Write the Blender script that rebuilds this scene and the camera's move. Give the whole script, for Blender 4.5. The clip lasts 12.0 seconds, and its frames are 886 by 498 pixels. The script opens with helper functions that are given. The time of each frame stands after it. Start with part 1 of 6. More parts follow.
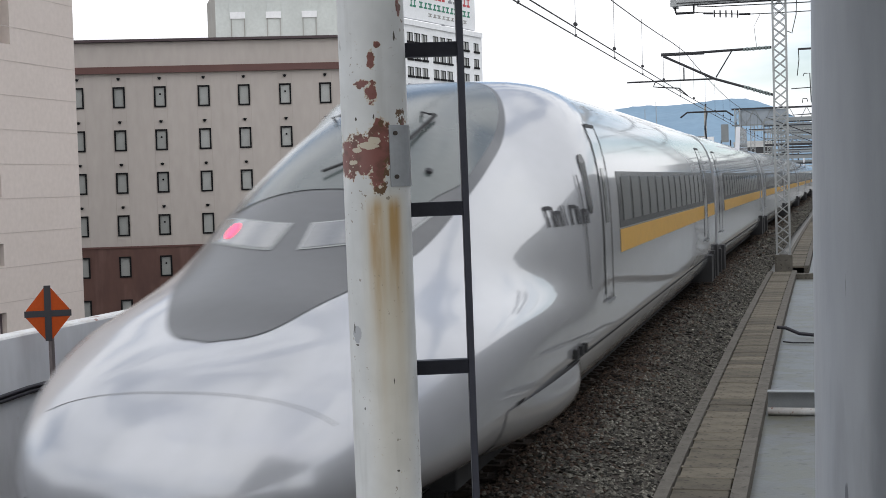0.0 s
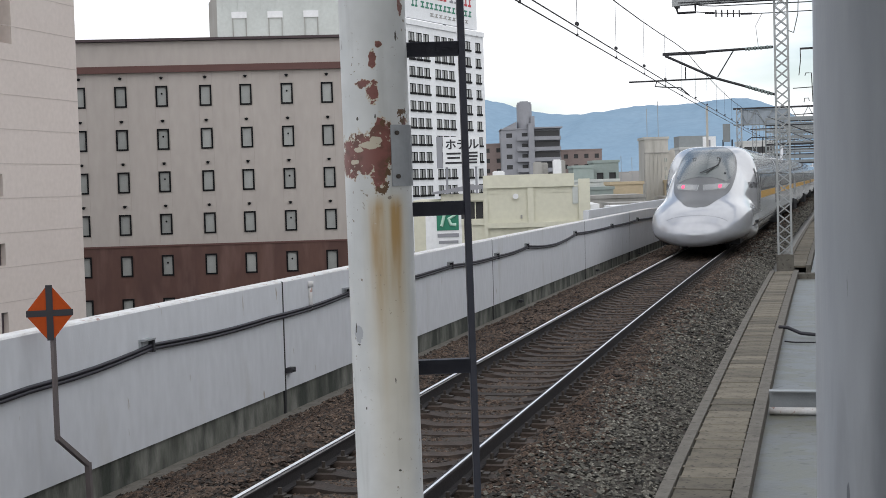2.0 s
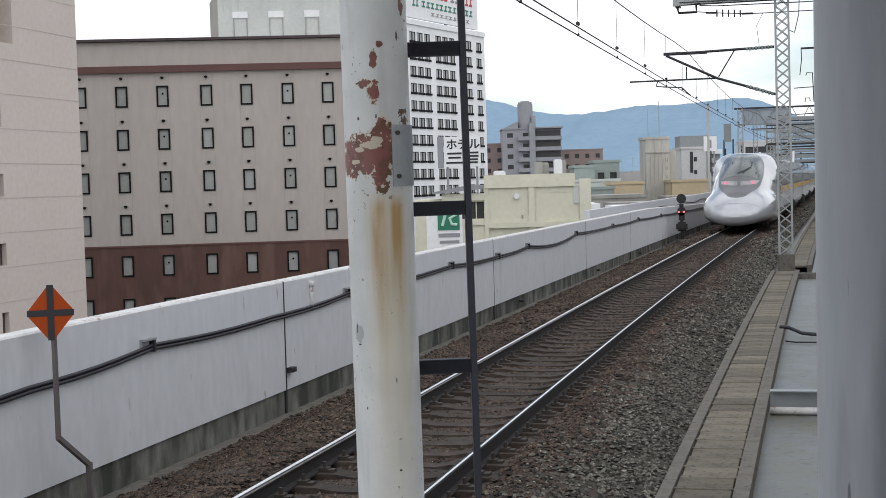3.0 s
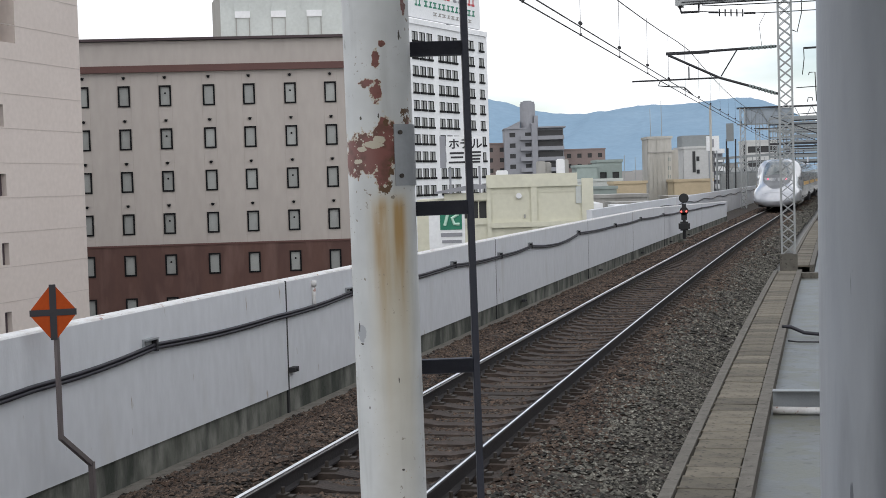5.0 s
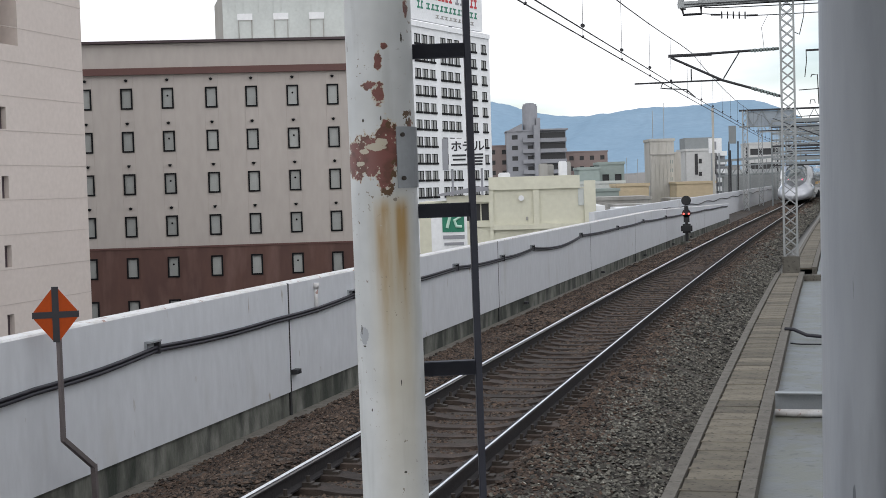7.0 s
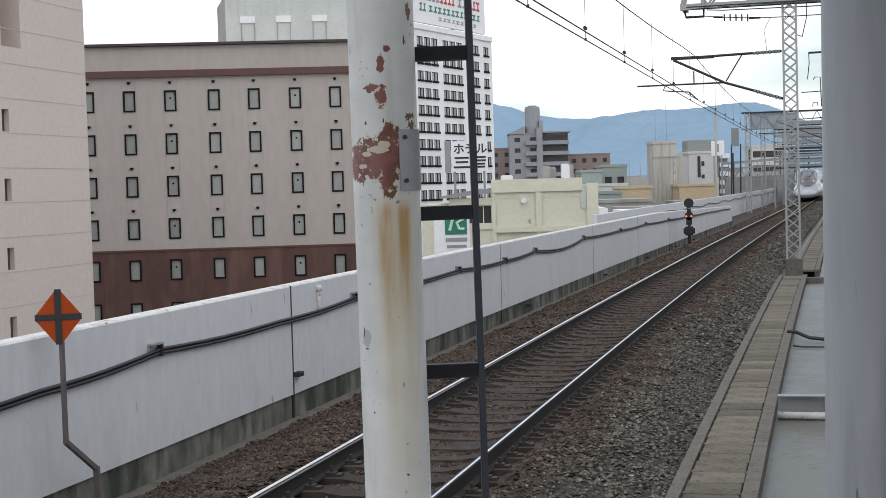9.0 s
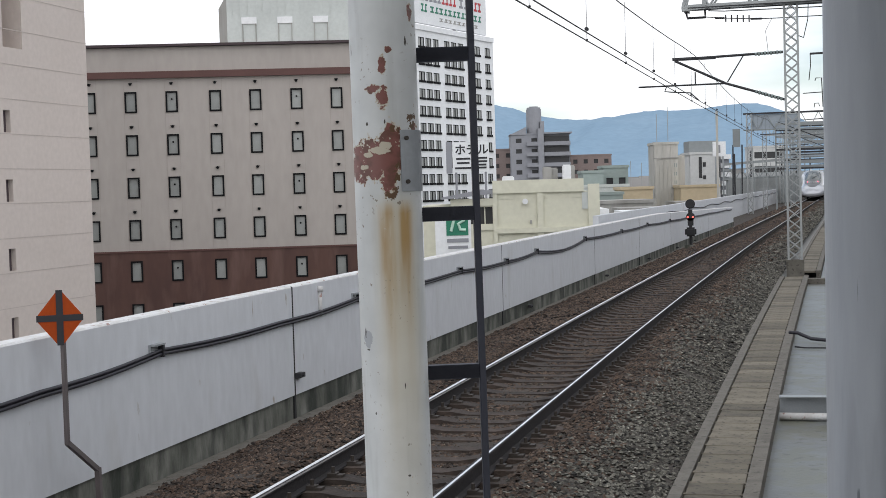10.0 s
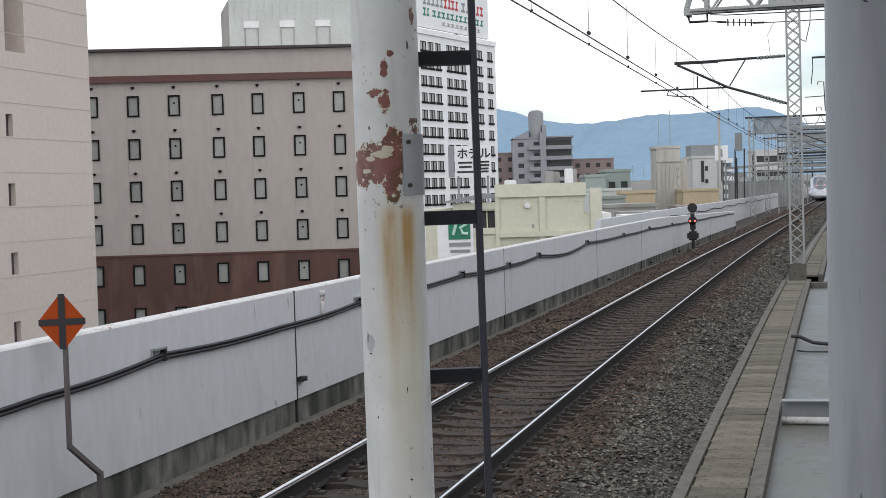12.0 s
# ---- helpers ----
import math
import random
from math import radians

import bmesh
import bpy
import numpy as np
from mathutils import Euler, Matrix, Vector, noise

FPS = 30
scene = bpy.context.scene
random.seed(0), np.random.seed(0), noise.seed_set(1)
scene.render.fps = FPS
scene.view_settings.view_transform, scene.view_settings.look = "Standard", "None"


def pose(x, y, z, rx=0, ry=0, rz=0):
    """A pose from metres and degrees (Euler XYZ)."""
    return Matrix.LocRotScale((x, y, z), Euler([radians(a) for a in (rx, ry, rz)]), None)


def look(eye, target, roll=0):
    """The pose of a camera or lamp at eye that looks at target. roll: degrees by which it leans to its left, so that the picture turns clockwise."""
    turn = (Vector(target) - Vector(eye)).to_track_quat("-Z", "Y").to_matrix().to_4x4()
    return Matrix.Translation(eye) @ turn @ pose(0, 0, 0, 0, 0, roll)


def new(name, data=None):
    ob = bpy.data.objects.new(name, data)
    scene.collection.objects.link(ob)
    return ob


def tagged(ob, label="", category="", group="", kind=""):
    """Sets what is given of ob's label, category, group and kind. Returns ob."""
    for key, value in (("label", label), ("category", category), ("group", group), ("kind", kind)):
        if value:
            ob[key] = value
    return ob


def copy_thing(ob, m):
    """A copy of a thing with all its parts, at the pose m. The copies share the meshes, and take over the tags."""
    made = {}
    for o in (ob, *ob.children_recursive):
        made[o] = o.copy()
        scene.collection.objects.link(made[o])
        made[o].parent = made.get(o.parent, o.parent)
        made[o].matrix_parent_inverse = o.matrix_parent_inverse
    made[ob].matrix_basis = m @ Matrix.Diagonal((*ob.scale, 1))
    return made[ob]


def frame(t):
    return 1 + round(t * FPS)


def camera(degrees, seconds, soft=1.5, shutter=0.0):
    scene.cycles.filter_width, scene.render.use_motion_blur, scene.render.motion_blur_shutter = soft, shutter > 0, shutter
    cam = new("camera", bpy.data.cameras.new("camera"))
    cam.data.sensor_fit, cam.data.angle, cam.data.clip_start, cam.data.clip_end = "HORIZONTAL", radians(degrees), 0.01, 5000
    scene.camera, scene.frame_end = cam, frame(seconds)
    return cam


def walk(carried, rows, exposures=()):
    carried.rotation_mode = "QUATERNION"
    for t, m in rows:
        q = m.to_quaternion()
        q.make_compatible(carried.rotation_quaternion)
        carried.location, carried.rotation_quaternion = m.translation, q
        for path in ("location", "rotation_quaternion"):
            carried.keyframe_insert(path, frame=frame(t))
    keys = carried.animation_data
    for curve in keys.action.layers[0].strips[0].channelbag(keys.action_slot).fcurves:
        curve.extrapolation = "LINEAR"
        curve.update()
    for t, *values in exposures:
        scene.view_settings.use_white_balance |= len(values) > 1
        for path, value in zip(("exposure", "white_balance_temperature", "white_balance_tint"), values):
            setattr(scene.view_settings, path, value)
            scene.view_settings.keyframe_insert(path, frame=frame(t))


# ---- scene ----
# ---------- camera: stands on the spot and drifts a little in yaw and pitch ----------
LENS = 2537.0
cam = camera(34.345, 12.0, soft=0.85, shutter=0.2)
EYE = Vector((3.834, 0.0, 2.518))


def aim(yaw, pitch):
    way = Vector((-math.sin(yaw) * math.cos(pitch), math.cos(yaw) * math.cos(pitch), -math.sin(pitch)))
    return look(EYE, EYE + way * 10, -1.674)


DRIFT = [(0, -23, -16), (0.5, -22.6, -16), (1, -21.6, -16), (1.5, -21, -16.2), (2, -20.2, -16.6), (2.5, -19.2, -16.5),
         (3, -18.6, -16.8), (5, -14.4, -17.4), (5.5, -13.6, -16.3), (6, -12.5, -15.2), (6.5, -11.9, -14.1), (7, -10.4, -13.2),
         (9, -6, -8.6), (9.5, -4.8, -7.6), (10, -3.6, -7), (10.5, -3, -4.8), (11, -1.9, -3), (11.5, -1.3, -1.6), (12, 0, 0)]
walk(cam, [(t, aim(0.25346 + a / LENS, 0.03831 - b / LENS)) for t, a, b in DRIFT])

# ---------- sky and sun: bright broken overcast ----------
world = bpy.data.worlds.new("world")
scene.world = world
world.use_nodes = True
wn, wl = world.node_tree.nodes, world.node_tree.links
sky = wn.new("ShaderNodeTexSky")
sky.sky_type, sky.sun_disc = "NISHITA", False
sky.sun_elevation, sky.sun_rotation = radians(50), radians(152)
wcoord, wmap, wnoise, wramp, wmix = (wn.new("ShaderNode" + k) for k in ("TexCoord", "Mapping", "TexNoise", "ValToRGB", "MixRGB"))
wmap.inputs["Scale"].default_value = (1.6, 1.6, 5.5)
wmap.inputs["Location"].default_value = (0.35, 0.1, 0.2)
wnoise.inputs["Scale"].default_value, wnoise.inputs["Detail"].default_value = 1.7, 6
wramp.color_ramp.elements[0].position, wramp.color_ramp.elements[1].position = 0.36, 0.52
wmix.inputs[2].default_value = (9.4, 9.55, 9.9, 1)
wl.new(wcoord.outputs["Generated"], wmap.inputs[0])
wl.new(wmap.outputs[0], wnoise.inputs[0])
wl.new(wnoise.outputs[0], wramp.inputs[0])
wl.new(wramp.outputs[0], wmix.inputs[0])
wl.new(sky.outputs[0], wmix.inputs[1])
wl.new(wmix.outputs[0], wn["Background"].inputs[0])
wn["Background"].inputs[1].default_value = 0.109
sun = new("sun", bpy.data.lights.new("sun", "SUN"))
sun.data.energy, sun.data.angle, sun.data.color = 1.0, radians(110), (1.0, 0.97, 0.92)
sun.matrix_world = look((24, -25, 60), (0, 20, 0))
scene.view_settings.exposure = 0.25


# ---------- materials ----------
def mat(name, col, rough=0.6, metal=0.0, col2=None, scale=3.0, mix=0.5, bump=0.0, bscale=40.0, stretch=(1, 1, 1), spec=0.5,
        vary=0.0, coat=0.0, crough=0.16, emit=None, detail=6, lo=0.35, hi=0.65, dirt=None, dscale=0.6, dlo=0.55, dhi=0.75, speck=None, sscale=6.0, slo=0.68):
    """A surface: base colour broken by two scales of noise, bump, wear and a shift from piece to piece."""
    m = bpy.data.materials.new(name)
    m.use_nodes = True
    n, l = m.node_tree.nodes, m.node_tree.links
    b = n["Principled BSDF"]
    b.inputs["Roughness"].default_value, b.inputs["Metallic"].default_value = rough, metal
    b.inputs["Specular IOR Level"].default_value = spec
    b.inputs["Coat Weight"].default_value, b.inputs["Coat Roughness"].default_value = coat, crough
    co = n.new("ShaderNodeTexCoord")
    mp = n.new("ShaderNodeMapping")
    mp.inputs["Scale"].default_value = stretch
    l.new(co.outputs["Object"], mp.inputs[0])

    def noisy(sc, det, a, z):
        t = n.new("ShaderNodeTexNoise")
        t.inputs["Scale"].default_value, t.inputs["Detail"].default_value = sc, det
        l.new(mp.outputs[0], t.inputs[0])
        r = n.new("ShaderNodeValToRGB")
        r.color_ramp.elements[0].position, r.color_ramp.elements[1].position = a, z
        l.new(t.outputs[0], r.inputs[0])
        return r.outputs[0]

    def blend(f, a, c, amount=1.0):
        x = n.new("ShaderNodeMixRGB")
        if amount < 1:
            k = n.new("ShaderNodeMath")
            k.operation = "MULTIPLY"
            k.inputs[1].default_value = amount
            l.new(f, k.inputs[0])
            f = k.outputs[0]
        l.new(f, x.inputs[0])
        if isinstance(a, tuple):
            x.inputs[1].default_value = (*a, 1)
        else:
            l.new(a, x.inputs[1])
        x.inputs[2].default_value = (*c, 1)
        return x.outputs[0]

    col2 = col2 or tuple(c * 0.82 for c in col)
    out = blend(noisy(scale, detail, lo, hi), col, col2, mix)
    out = blend(noisy(scale * 9, 3, 0.3, 0.75), out, tuple(c * 0.72 for c in col2), 0.3)
    if dirt:
        out = blend(noisy(dscale, 8, dlo, dhi), out, dirt)
    if speck:
        out = blend(noisy(sscale, 5, slo, slo + 0.04), out, speck, 0.8)
    if vary:
        info = n.new("ShaderNodeObjectInfo")
        geo = n.new("ShaderNodeNewGeometry")
        add = n.new("ShaderNodeMath")
        add.operation = "ADD"
        l.new(info.outputs["Random"], add.inputs[0])
        l.new(geo.outputs["Random Per Island"], add.inputs[1])
        fr = n.new("ShaderNodeMath")
        fr.operation = "FRACT"
        l.new(add.outputs[0], fr.inputs[0])
        mr = n.new("ShaderNodeMapRange")
        mr.inputs[3].default_value, mr.inputs[4].default_value = 1 - vary, 1 + vary
        l.new(fr.outputs[0], mr.inputs[0])
        hs = n.new("ShaderNodeHueSaturation")
        l.new(mr.outputs[0], hs.inputs["Value"])
        l.new(out, hs.inputs["Color"])
        out = hs.outputs[0]
    l.new(out, b.inputs["Base Color"])
    if bump:
        t = n.new("ShaderNodeTexNoise")
        t.inputs["Scale"].default_value, t.inputs["Detail"].default_value = bscale, 4
        l.new(mp.outputs[0], t.inputs[0])
        bp = n.new("ShaderNodeBump")
        bp.inputs["Strength"].default_value, bp.inputs["Distance"].default_value = bump, 0.02
        l.new(t.outputs[0], bp.inputs["Height"])
        l.new(bp.outputs[0], b.inputs["Normal"])
    if emit:
        b.inputs["Emission Color"].default_value, b.inputs["Emission Strength"].default_value = (*emit[:3], 1), emit[3]
    return m


M = dict(
    stone=mat("ballast_stone", (0.074, 0.051, 0.037), 0.9, col2=(0.036, 0.021, 0.014), scale=0.7, mix=0.8, speck=(0.19, 0.165, 0.13), sscale=30, slo=0.64, vary=0.9, bump=0.4, bscale=60),
    greystone=mat("grey_ballast_stone", (0.105, 0.100, 0.084), 0.9, col2=(0.055, 0.051, 0.042), scale=0.9, mix=0.8, speck=(0.24, 0.23, 0.20), sscale=30, slo=0.60, vary=0.95, bump=0.4, bscale=60),
    ballast=mat("ballast_bed", (0.048, 0.039, 0.031), 0.95, col2=(0.036, 0.029, 0.024), scale=14, mix=0.9, bump=1.0, bscale=22, dirt=(0.078, 0.060, 0.047), dscale=0.5),
    rail_top=mat("polished_rail_head", (0.93, 0.92, 0.91), 0.32, 0.6, scale=3),
    rail=mat("rusty_rail_side", (0.020, 0.016, 0.017), 0.85, 0.0, col2=(0.013, 0.011, 0.012), scale=6, bump=0.3),
    sleeper=mat("weathered_sleeper_concrete", (0.066, 0.047, 0.037), 0.9, col2=(0.034, 0.024, 0.019), scale=5, mix=0.9, bump=0.6, vary=0.3, dirt=(0.028, 0.02, 0.016), dscale=2.5, dlo=0.45, dhi=0.6),
    clip=mat("dark_fastening_steel", (0.055, 0.045, 0.038), 0.7, 0.3),
    wall=mat("painted_parapet", (0.605, 0.62, 0.648), 0.8, col2=(0.565, 0.58, 0.605), scale=0.9, stretch=(1, 1, 0.35), bump=0.12, bscale=30, dirt=(0.43, 0.42, 0.40), dscale=1.3, dlo=0.6, dhi=0.95, speck=(0.30, 0.26, 0.20), sscale=5.5, slo=0.69),
    wallcap=mat("chipped_parapet_top", (0.66, 0.665, 0.67), 0.85, col2=(0.52, 0.50, 0.48), scale=4, mix=0.8, lo=0.45, hi=0.65, bump=0.2, speck=(0.28, 0.15, 0.12), sscale=9, slo=0.62),
    wallbase=mat("damp_stained_concrete", (0.215, 0.215, 0.19), 0.9, col2=(0.07, 0.075, 0.06), scale=3.5, mix=0.95, stretch=(1, 1, 0.4), bump=0.4, dirt=(0.035, 0.04, 0.032), dscale=2.2, dlo=0.44, dhi=0.62),
    concrete=mat("pale_concrete", (0.165, 0.145, 0.108), 0.9, col2=(0.118, 0.105, 0.083), scale=3, mix=0.8, bump=0.3, vary=0.3, dirt=(0.07, 0.06, 0.045), dscale=3.5, speck=(0.04, 0.035, 0.028), sscale=14, slo=0.6),
    kerb=mat("trough_edge_concrete", (0.16, 0.148, 0.127), 0.9, col2=(0.10, 0.092, 0.078), scale=5, mix=0.8, bump=0.5, speck=(0.06, 0.055, 0.045), sscale=9, slo=0.6),
    slab=mat("wet_deck_concrete", (0.168, 0.179, 0.186), 0.4, col2=(0.105, 0.108, 0.098), scale=0.8, mix=0.9, bump=0.15, bscale=20, dirt=(0.12, 0.122, 0.095), dscale=2.6, dlo=0.45, dhi=0.58, speck=(0.06, 0.06, 0.05), sscale=7, slo=0.62),
    deck=mat("viaduct_concrete", (0.3, 0.3, 0.29), 0.9, scale=1),
    galv=mat("galvanised_steel", (0.34, 0.36, 0.375), 0.5, 0.35, scale=5, bump=0.05),
    mast=mat("grey_lattice_paint", (0.35, 0.365, 0.365), 0.6, 0.1, scale=4),
    dark=mat("dark_weathered_steel", (0.026, 0.026, 0.03), 0.7, 0.0, scale=8),
    wire=mat("dark_copper_wire", (0.05, 0.05, 0.05), 0.6, 0.3),
    porcelain=mat("grey_green_insulator", (0.22, 0.27, 0.26), 0.3),
    black=mat("black_rubber", (0.02, 0.02, 0.022), 0.7),
    cable=mat("black_cable_sheath", (0.022, 0.021, 0.03), 0.55, scale=6),
    ladder=mat("blue_black_painted_steel", (0.028, 0.03, 0.045), 0.55, 0.1, scale=9, bump=0.1),
    orange=mat("orange_reflective_sheet", (0.37, 0.055, 0.005), 0.55, spec=0.2, scale=5, mix=0.4),
    brownpost=mat("brown_grey_post_paint", (0.13, 0.11, 0.11), 0.7, scale=8),
    greypole=mat("grey_pole_paint", (0.318, 0.335, 0.36), 0.45, col2=(0.238, 0.252, 0.274), scale=2.5, stretch=(1, 1, 0.12), mix=0.7, bump=0.08, bscale=60, dirt=(0.17, 0.18, 0.197), dscale=4, dlo=0.5, dhi=0.62, speck=(0.07, 0.075, 0.09), sscale=40, slo=0.71),
    body=mat("silver_grey_train_paint", (0.43, 0.442, 0.475), 0.34, 0.4, col2=(0.415, 0.425, 0.45), scale=0.5, mix=0.5, coat=1.0, crough=0.05, bump=0.10, bscale=1.6, stretch=(1, 0.35, 1), dirt=(0.47, 0.475, 0.48), dscale=0.35, dlo=0.5, dhi=0.75),
    face=mat("dark_grey_visor_gloss", (0.088, 0.091, 0.096), 0.3, 0.0, coat=0.1, scale=1),
    glass=mat("tinted_cab_glass", (0.085, 0.10, 0.098), 0.18, 0.0, coat=0.25, scale=1),
    band=mat("dark_window_band", (0.06, 0.063, 0.065), 0.25, 0.0, spec=0.4, scale=1),
    # grey base colour stands in for reflections in the panes
    pane=mat("train_window_glass", (0.13, 0.14, 0.138), 0.08, 0.0, spec=0.8, scale=1),
    yellow=mat("golden_yellow_stripe", (0.72, 0.40, 0.05), 0.3, scale=1, mix=0.2),
    skirt=mat("grey_skirt_paint", (0.30, 0.305, 0.31), 0.45, col2=(0.22, 0.22, 0.22), scale=1.5),
    under=mat("black_undergear", (0.02, 0.02, 0.022), 0.8),
    taillamp=mat("red_tail_lamp", (0.8, 0.05, 0.1), 0.3, emit=(1.0, 0.03, 0.12, 1.5)),
    lampglass=mat("pale_lamp_glass", (0.22, 0.225, 0.23), 0.1, coat=0.6),
    hotel=mat("beige_tile_facade", (0.41, 0.372, 0.345), 0.8, col2=(0.375, 0.34, 0.314), scale=0.25, mix=0.8, stretch=(1, 1, 0.3), dirt=(0.33, 0.30, 0.27), dscale=0.35, dlo=0.6, dhi=0.85),
    hotelband=mat("maroon_cornice", (0.11, 0.05, 0.043), 0.7, scale=1),
    hotelbase=mat("brown_tile_base", (0.10, 0.047, 0.035), 0.7, col2=(0.070, 0.032, 0.026), scale=0.5, mix=0.9, stretch=(1, 1, 0.25), dirt=(0.15, 0.085, 0.07), dscale=0.7, dlo=0.52, dhi=0.75),
    roofcap=mat("dark_roof_cap", (0.052, 0.032, 0.036), 0.6, scale=1),
    winframe=mat("dark_window_frame", (0.010, 0.010, 0.011), 0.7, spec=0.1),
    blind=mat("grey_window_glass", (0.30, 0.31, 0.30), 0.25, scale=2, vary=0.12),
    leftwall=mat("pinkish_beige_panel", (0.575, 0.507, 0.468), 0.8, col2=(0.54, 0.472, 0.432), scale=0.4, mix=0.6),
    joint=mat("panel_joint", (0.49, 0.43, 0.395), 0.9),
    tower=mat("white_tower_paint", (0.84, 0.85, 0.86), 0.75, scale=0.2),
    annex=mat("grey_green_roof_house", (0.56, 0.59, 0.57), 0.75, scale=0.5),
    cream=mat("cream_render", (0.66, 0.65, 0.53), 0.8, col2=(0.60, 0.585, 0.475), scale=0.4, mix=0.7),
    dkroom=mat("dark_opening", (0.03, 0.03, 0.032), 0.5),
    apt=mat("grey_apartment_render", (0.29, 0.295, 0.32), 0.85, scale=0.1),
    # far brown blocks: base colour paled to carry the haze
    brick=mat("brown_block_facade", (0.25, 0.195, 0.18), 0.85, scale=0.2),
    green=mat("pale_green_facade", (0.29, 0.34, 0.32), 0.85, scale=0.2),
    tan=mat("tan_roof", (0.55, 0.445, 0.30), 0.85, scale=0.2),
    block=mat("stained_concrete_block", (0.40, 0.395, 0.375), 0.9, col2=(0.25, 0.24, 0.22), scale=0.3, mix=0.8, stretch=(1, 1, 0.2)),
    # weathered concrete, its pale tone painted in for distance haze
    pale=mat("pale_weathered_concrete", (0.50, 0.485, 0.45), 0.9, col2=(0.36, 0.345, 0.31), scale=0.5, mix=0.8, stretch=(1, 1, 0.2)),
    white=mat("white_sign_sheet", (0.80, 0.81, 0.82), 0.6, scale=0.5, mix=0.3),
    city=mat("mixed_house_walls", (0.36, 0.35, 0.34), 0.85, scale=0.02, vary=0.35),
    ground=mat("city_ground", (0.20, 0.20, 0.195), 0.9, col2=(0.13, 0.14, 0.13), scale=0.02, mix=0.8),
    ink=mat("black_lettering", (0.02, 0.02, 0.025), 0.6),
    red=mat("red_lettering", (0.5, 0.03, 0.04), 0.6),
    greenink=mat("green_sign_sheet", (0.02, 0.20, 0.12), 0.6, mix=0.3),
    ltgreen=mat("pale_green_emblem", (0.50, 0.72, 0.60), 0.6, mix=0.3),
    # steel seen far off, lightened in colour to look hazy
    steel=mat("grey_green_old_steel", (0.26, 0.28, 0.285), 0.7, 0.1, scale=2),
    mesh=mat("grey_screen_mesh", (0.30, 0.34, 0.38), 0.7, scale=3),
    whitehouse=mat("off_white_house_wall", (0.56, 0.56, 0.55), 0.85, scale=0.3),
    plat=mat("platform_paving", (0.38, 0.37, 0.35), 0.85, scale=1.5, bump=0.1),
    roofing=mat("platform_roof_sheet", (0.5, 0.51, 0.52), 0.7, scale=1),
    slit=mat("dark_purple_slit_glass", (0.07, 0.05, 0.06), 0.4),
    seam=mat("facade_seam", (0.37, 0.335, 0.31), 0.85, scale=0.6),
    # distance haze is mixed into the hills' base colour
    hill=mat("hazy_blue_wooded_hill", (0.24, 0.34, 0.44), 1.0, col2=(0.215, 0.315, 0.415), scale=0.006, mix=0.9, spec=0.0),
    siglamp=mat("red_signal_lamp", (0.9, 0.2, 0.1), 0.4, emit=(1.0, 0.10, 0.10, 1.5)),
)


# ---------- mesh helpers ----------
def mesh_ob(name, bm, material, smooth=False):
    me = bpy.data.meshes.new(name)
    bm.normal_update()
    bm.to_mesh(me)
    bm.free()
    for m in material if isinstance(material, (list, tuple)) else [material]:
        me.materials.append(m)
    if smooth:
        me.polygons.foreach_set("use_smooth", [True] * len(me.polygons))
    return new(name, me)


def part(name, bm, material, parent, label="", smooth=False):
    ob = mesh_ob(name, bm, material, smooth)
    ob.parent = parent
    if label:
        ob["label"] = label
    return ob


def empty(name, m=None):
    ob = new(name)
    ob.empty_display_size = 0.3
    if m is not None:
        ob.matrix_basis = m
    return ob


def box(bm, x0, x1, y0, y1, z0, z1, m=None):
    vs = [bm.verts.new((x, y, z)) for x in (x0, x1) for y in (y0, y1) for z in (z0, z1)]
    if m is not None:
        for v in vs:
            v.co = m @ v.co
    for a in ((0, 1, 3, 2), (4, 6, 7, 5), (0, 4, 5, 1), (2, 3, 7, 6), (0, 2, 6, 4), (1, 5, 7, 3)):
        bm.faces.new([vs[i] for i in a])
    return bm


def bar(bm, a, b, r=0.02, n=8, r2=None):
    """A round bar from a to b."""
    a, b = Vector(a), Vector(b)
    d = (b - a).normalized()
    u = d.orthogonal().normalized()
    w = d.cross(u)
    rings = []
    for c, rr in ((a, r), (b, r if r2 is None else r2)):
        rings.append([bm.verts.new(c + (u * math.cos(2 * math.pi * i / n) + w * math.sin(2 * math.pi * i / n)) * rr) for i in range(n)])
    for i in range(n):
        bm.faces.new((rings[0][i], rings[0][(i + 1) % n], rings[1][(i + 1) % n], rings[1][i]))
    bm.faces.new(rings[0][::-1])
    bm.faces.new(rings[1])
    return bm


def tube(bm, pts, r, n=8):
    """A round bar bent along pts, in one piece."""
    pts = [Vector(q) for q in pts]
    rings = []
    for i, q in enumerate(pts):
        d = (pts[min(i + 1, len(pts) - 1)] - pts[max(i - 1, 0)]).normalized()
        u = d.cross(Vector((0, 0, 1)) if abs(d.z) < 0.95 else Vector((1, 0, 0))).normalized()
        w = d.cross(u)
        if rings and u.dot(side) < 0:
            u, w = -u, -w
        side = u
        rings.append([bm.verts.new(q + (u * math.cos(2 * math.pi * k / n) + w * math.sin(2 * math.pi * k / n)) * r) for k in range(n)])
    for r0, r1 in zip(rings, rings[1:]):
        for k in range(n):
            bm.faces.new((r0[k], r0[(k + 1) % n], r1[(k + 1) % n], r1[k]))
    bm.faces.new(rings[0][::-1])
    bm.faces.new(rings[-1])
    return bm


def beam(bm, a, b, w, h):
    """A square bar from a to b, w wide and h high."""
    a, b = Vector(a), Vector(b)
    d = b - a
    m = Matrix.Translation(a) @ d.to_track_quat("Y", "Z").to_matrix().to_4x4()
    return box(bm, -w / 2, w / 2, 0, d.length, -h / 2, h / 2, m)


def B():
    return bmesh.new()


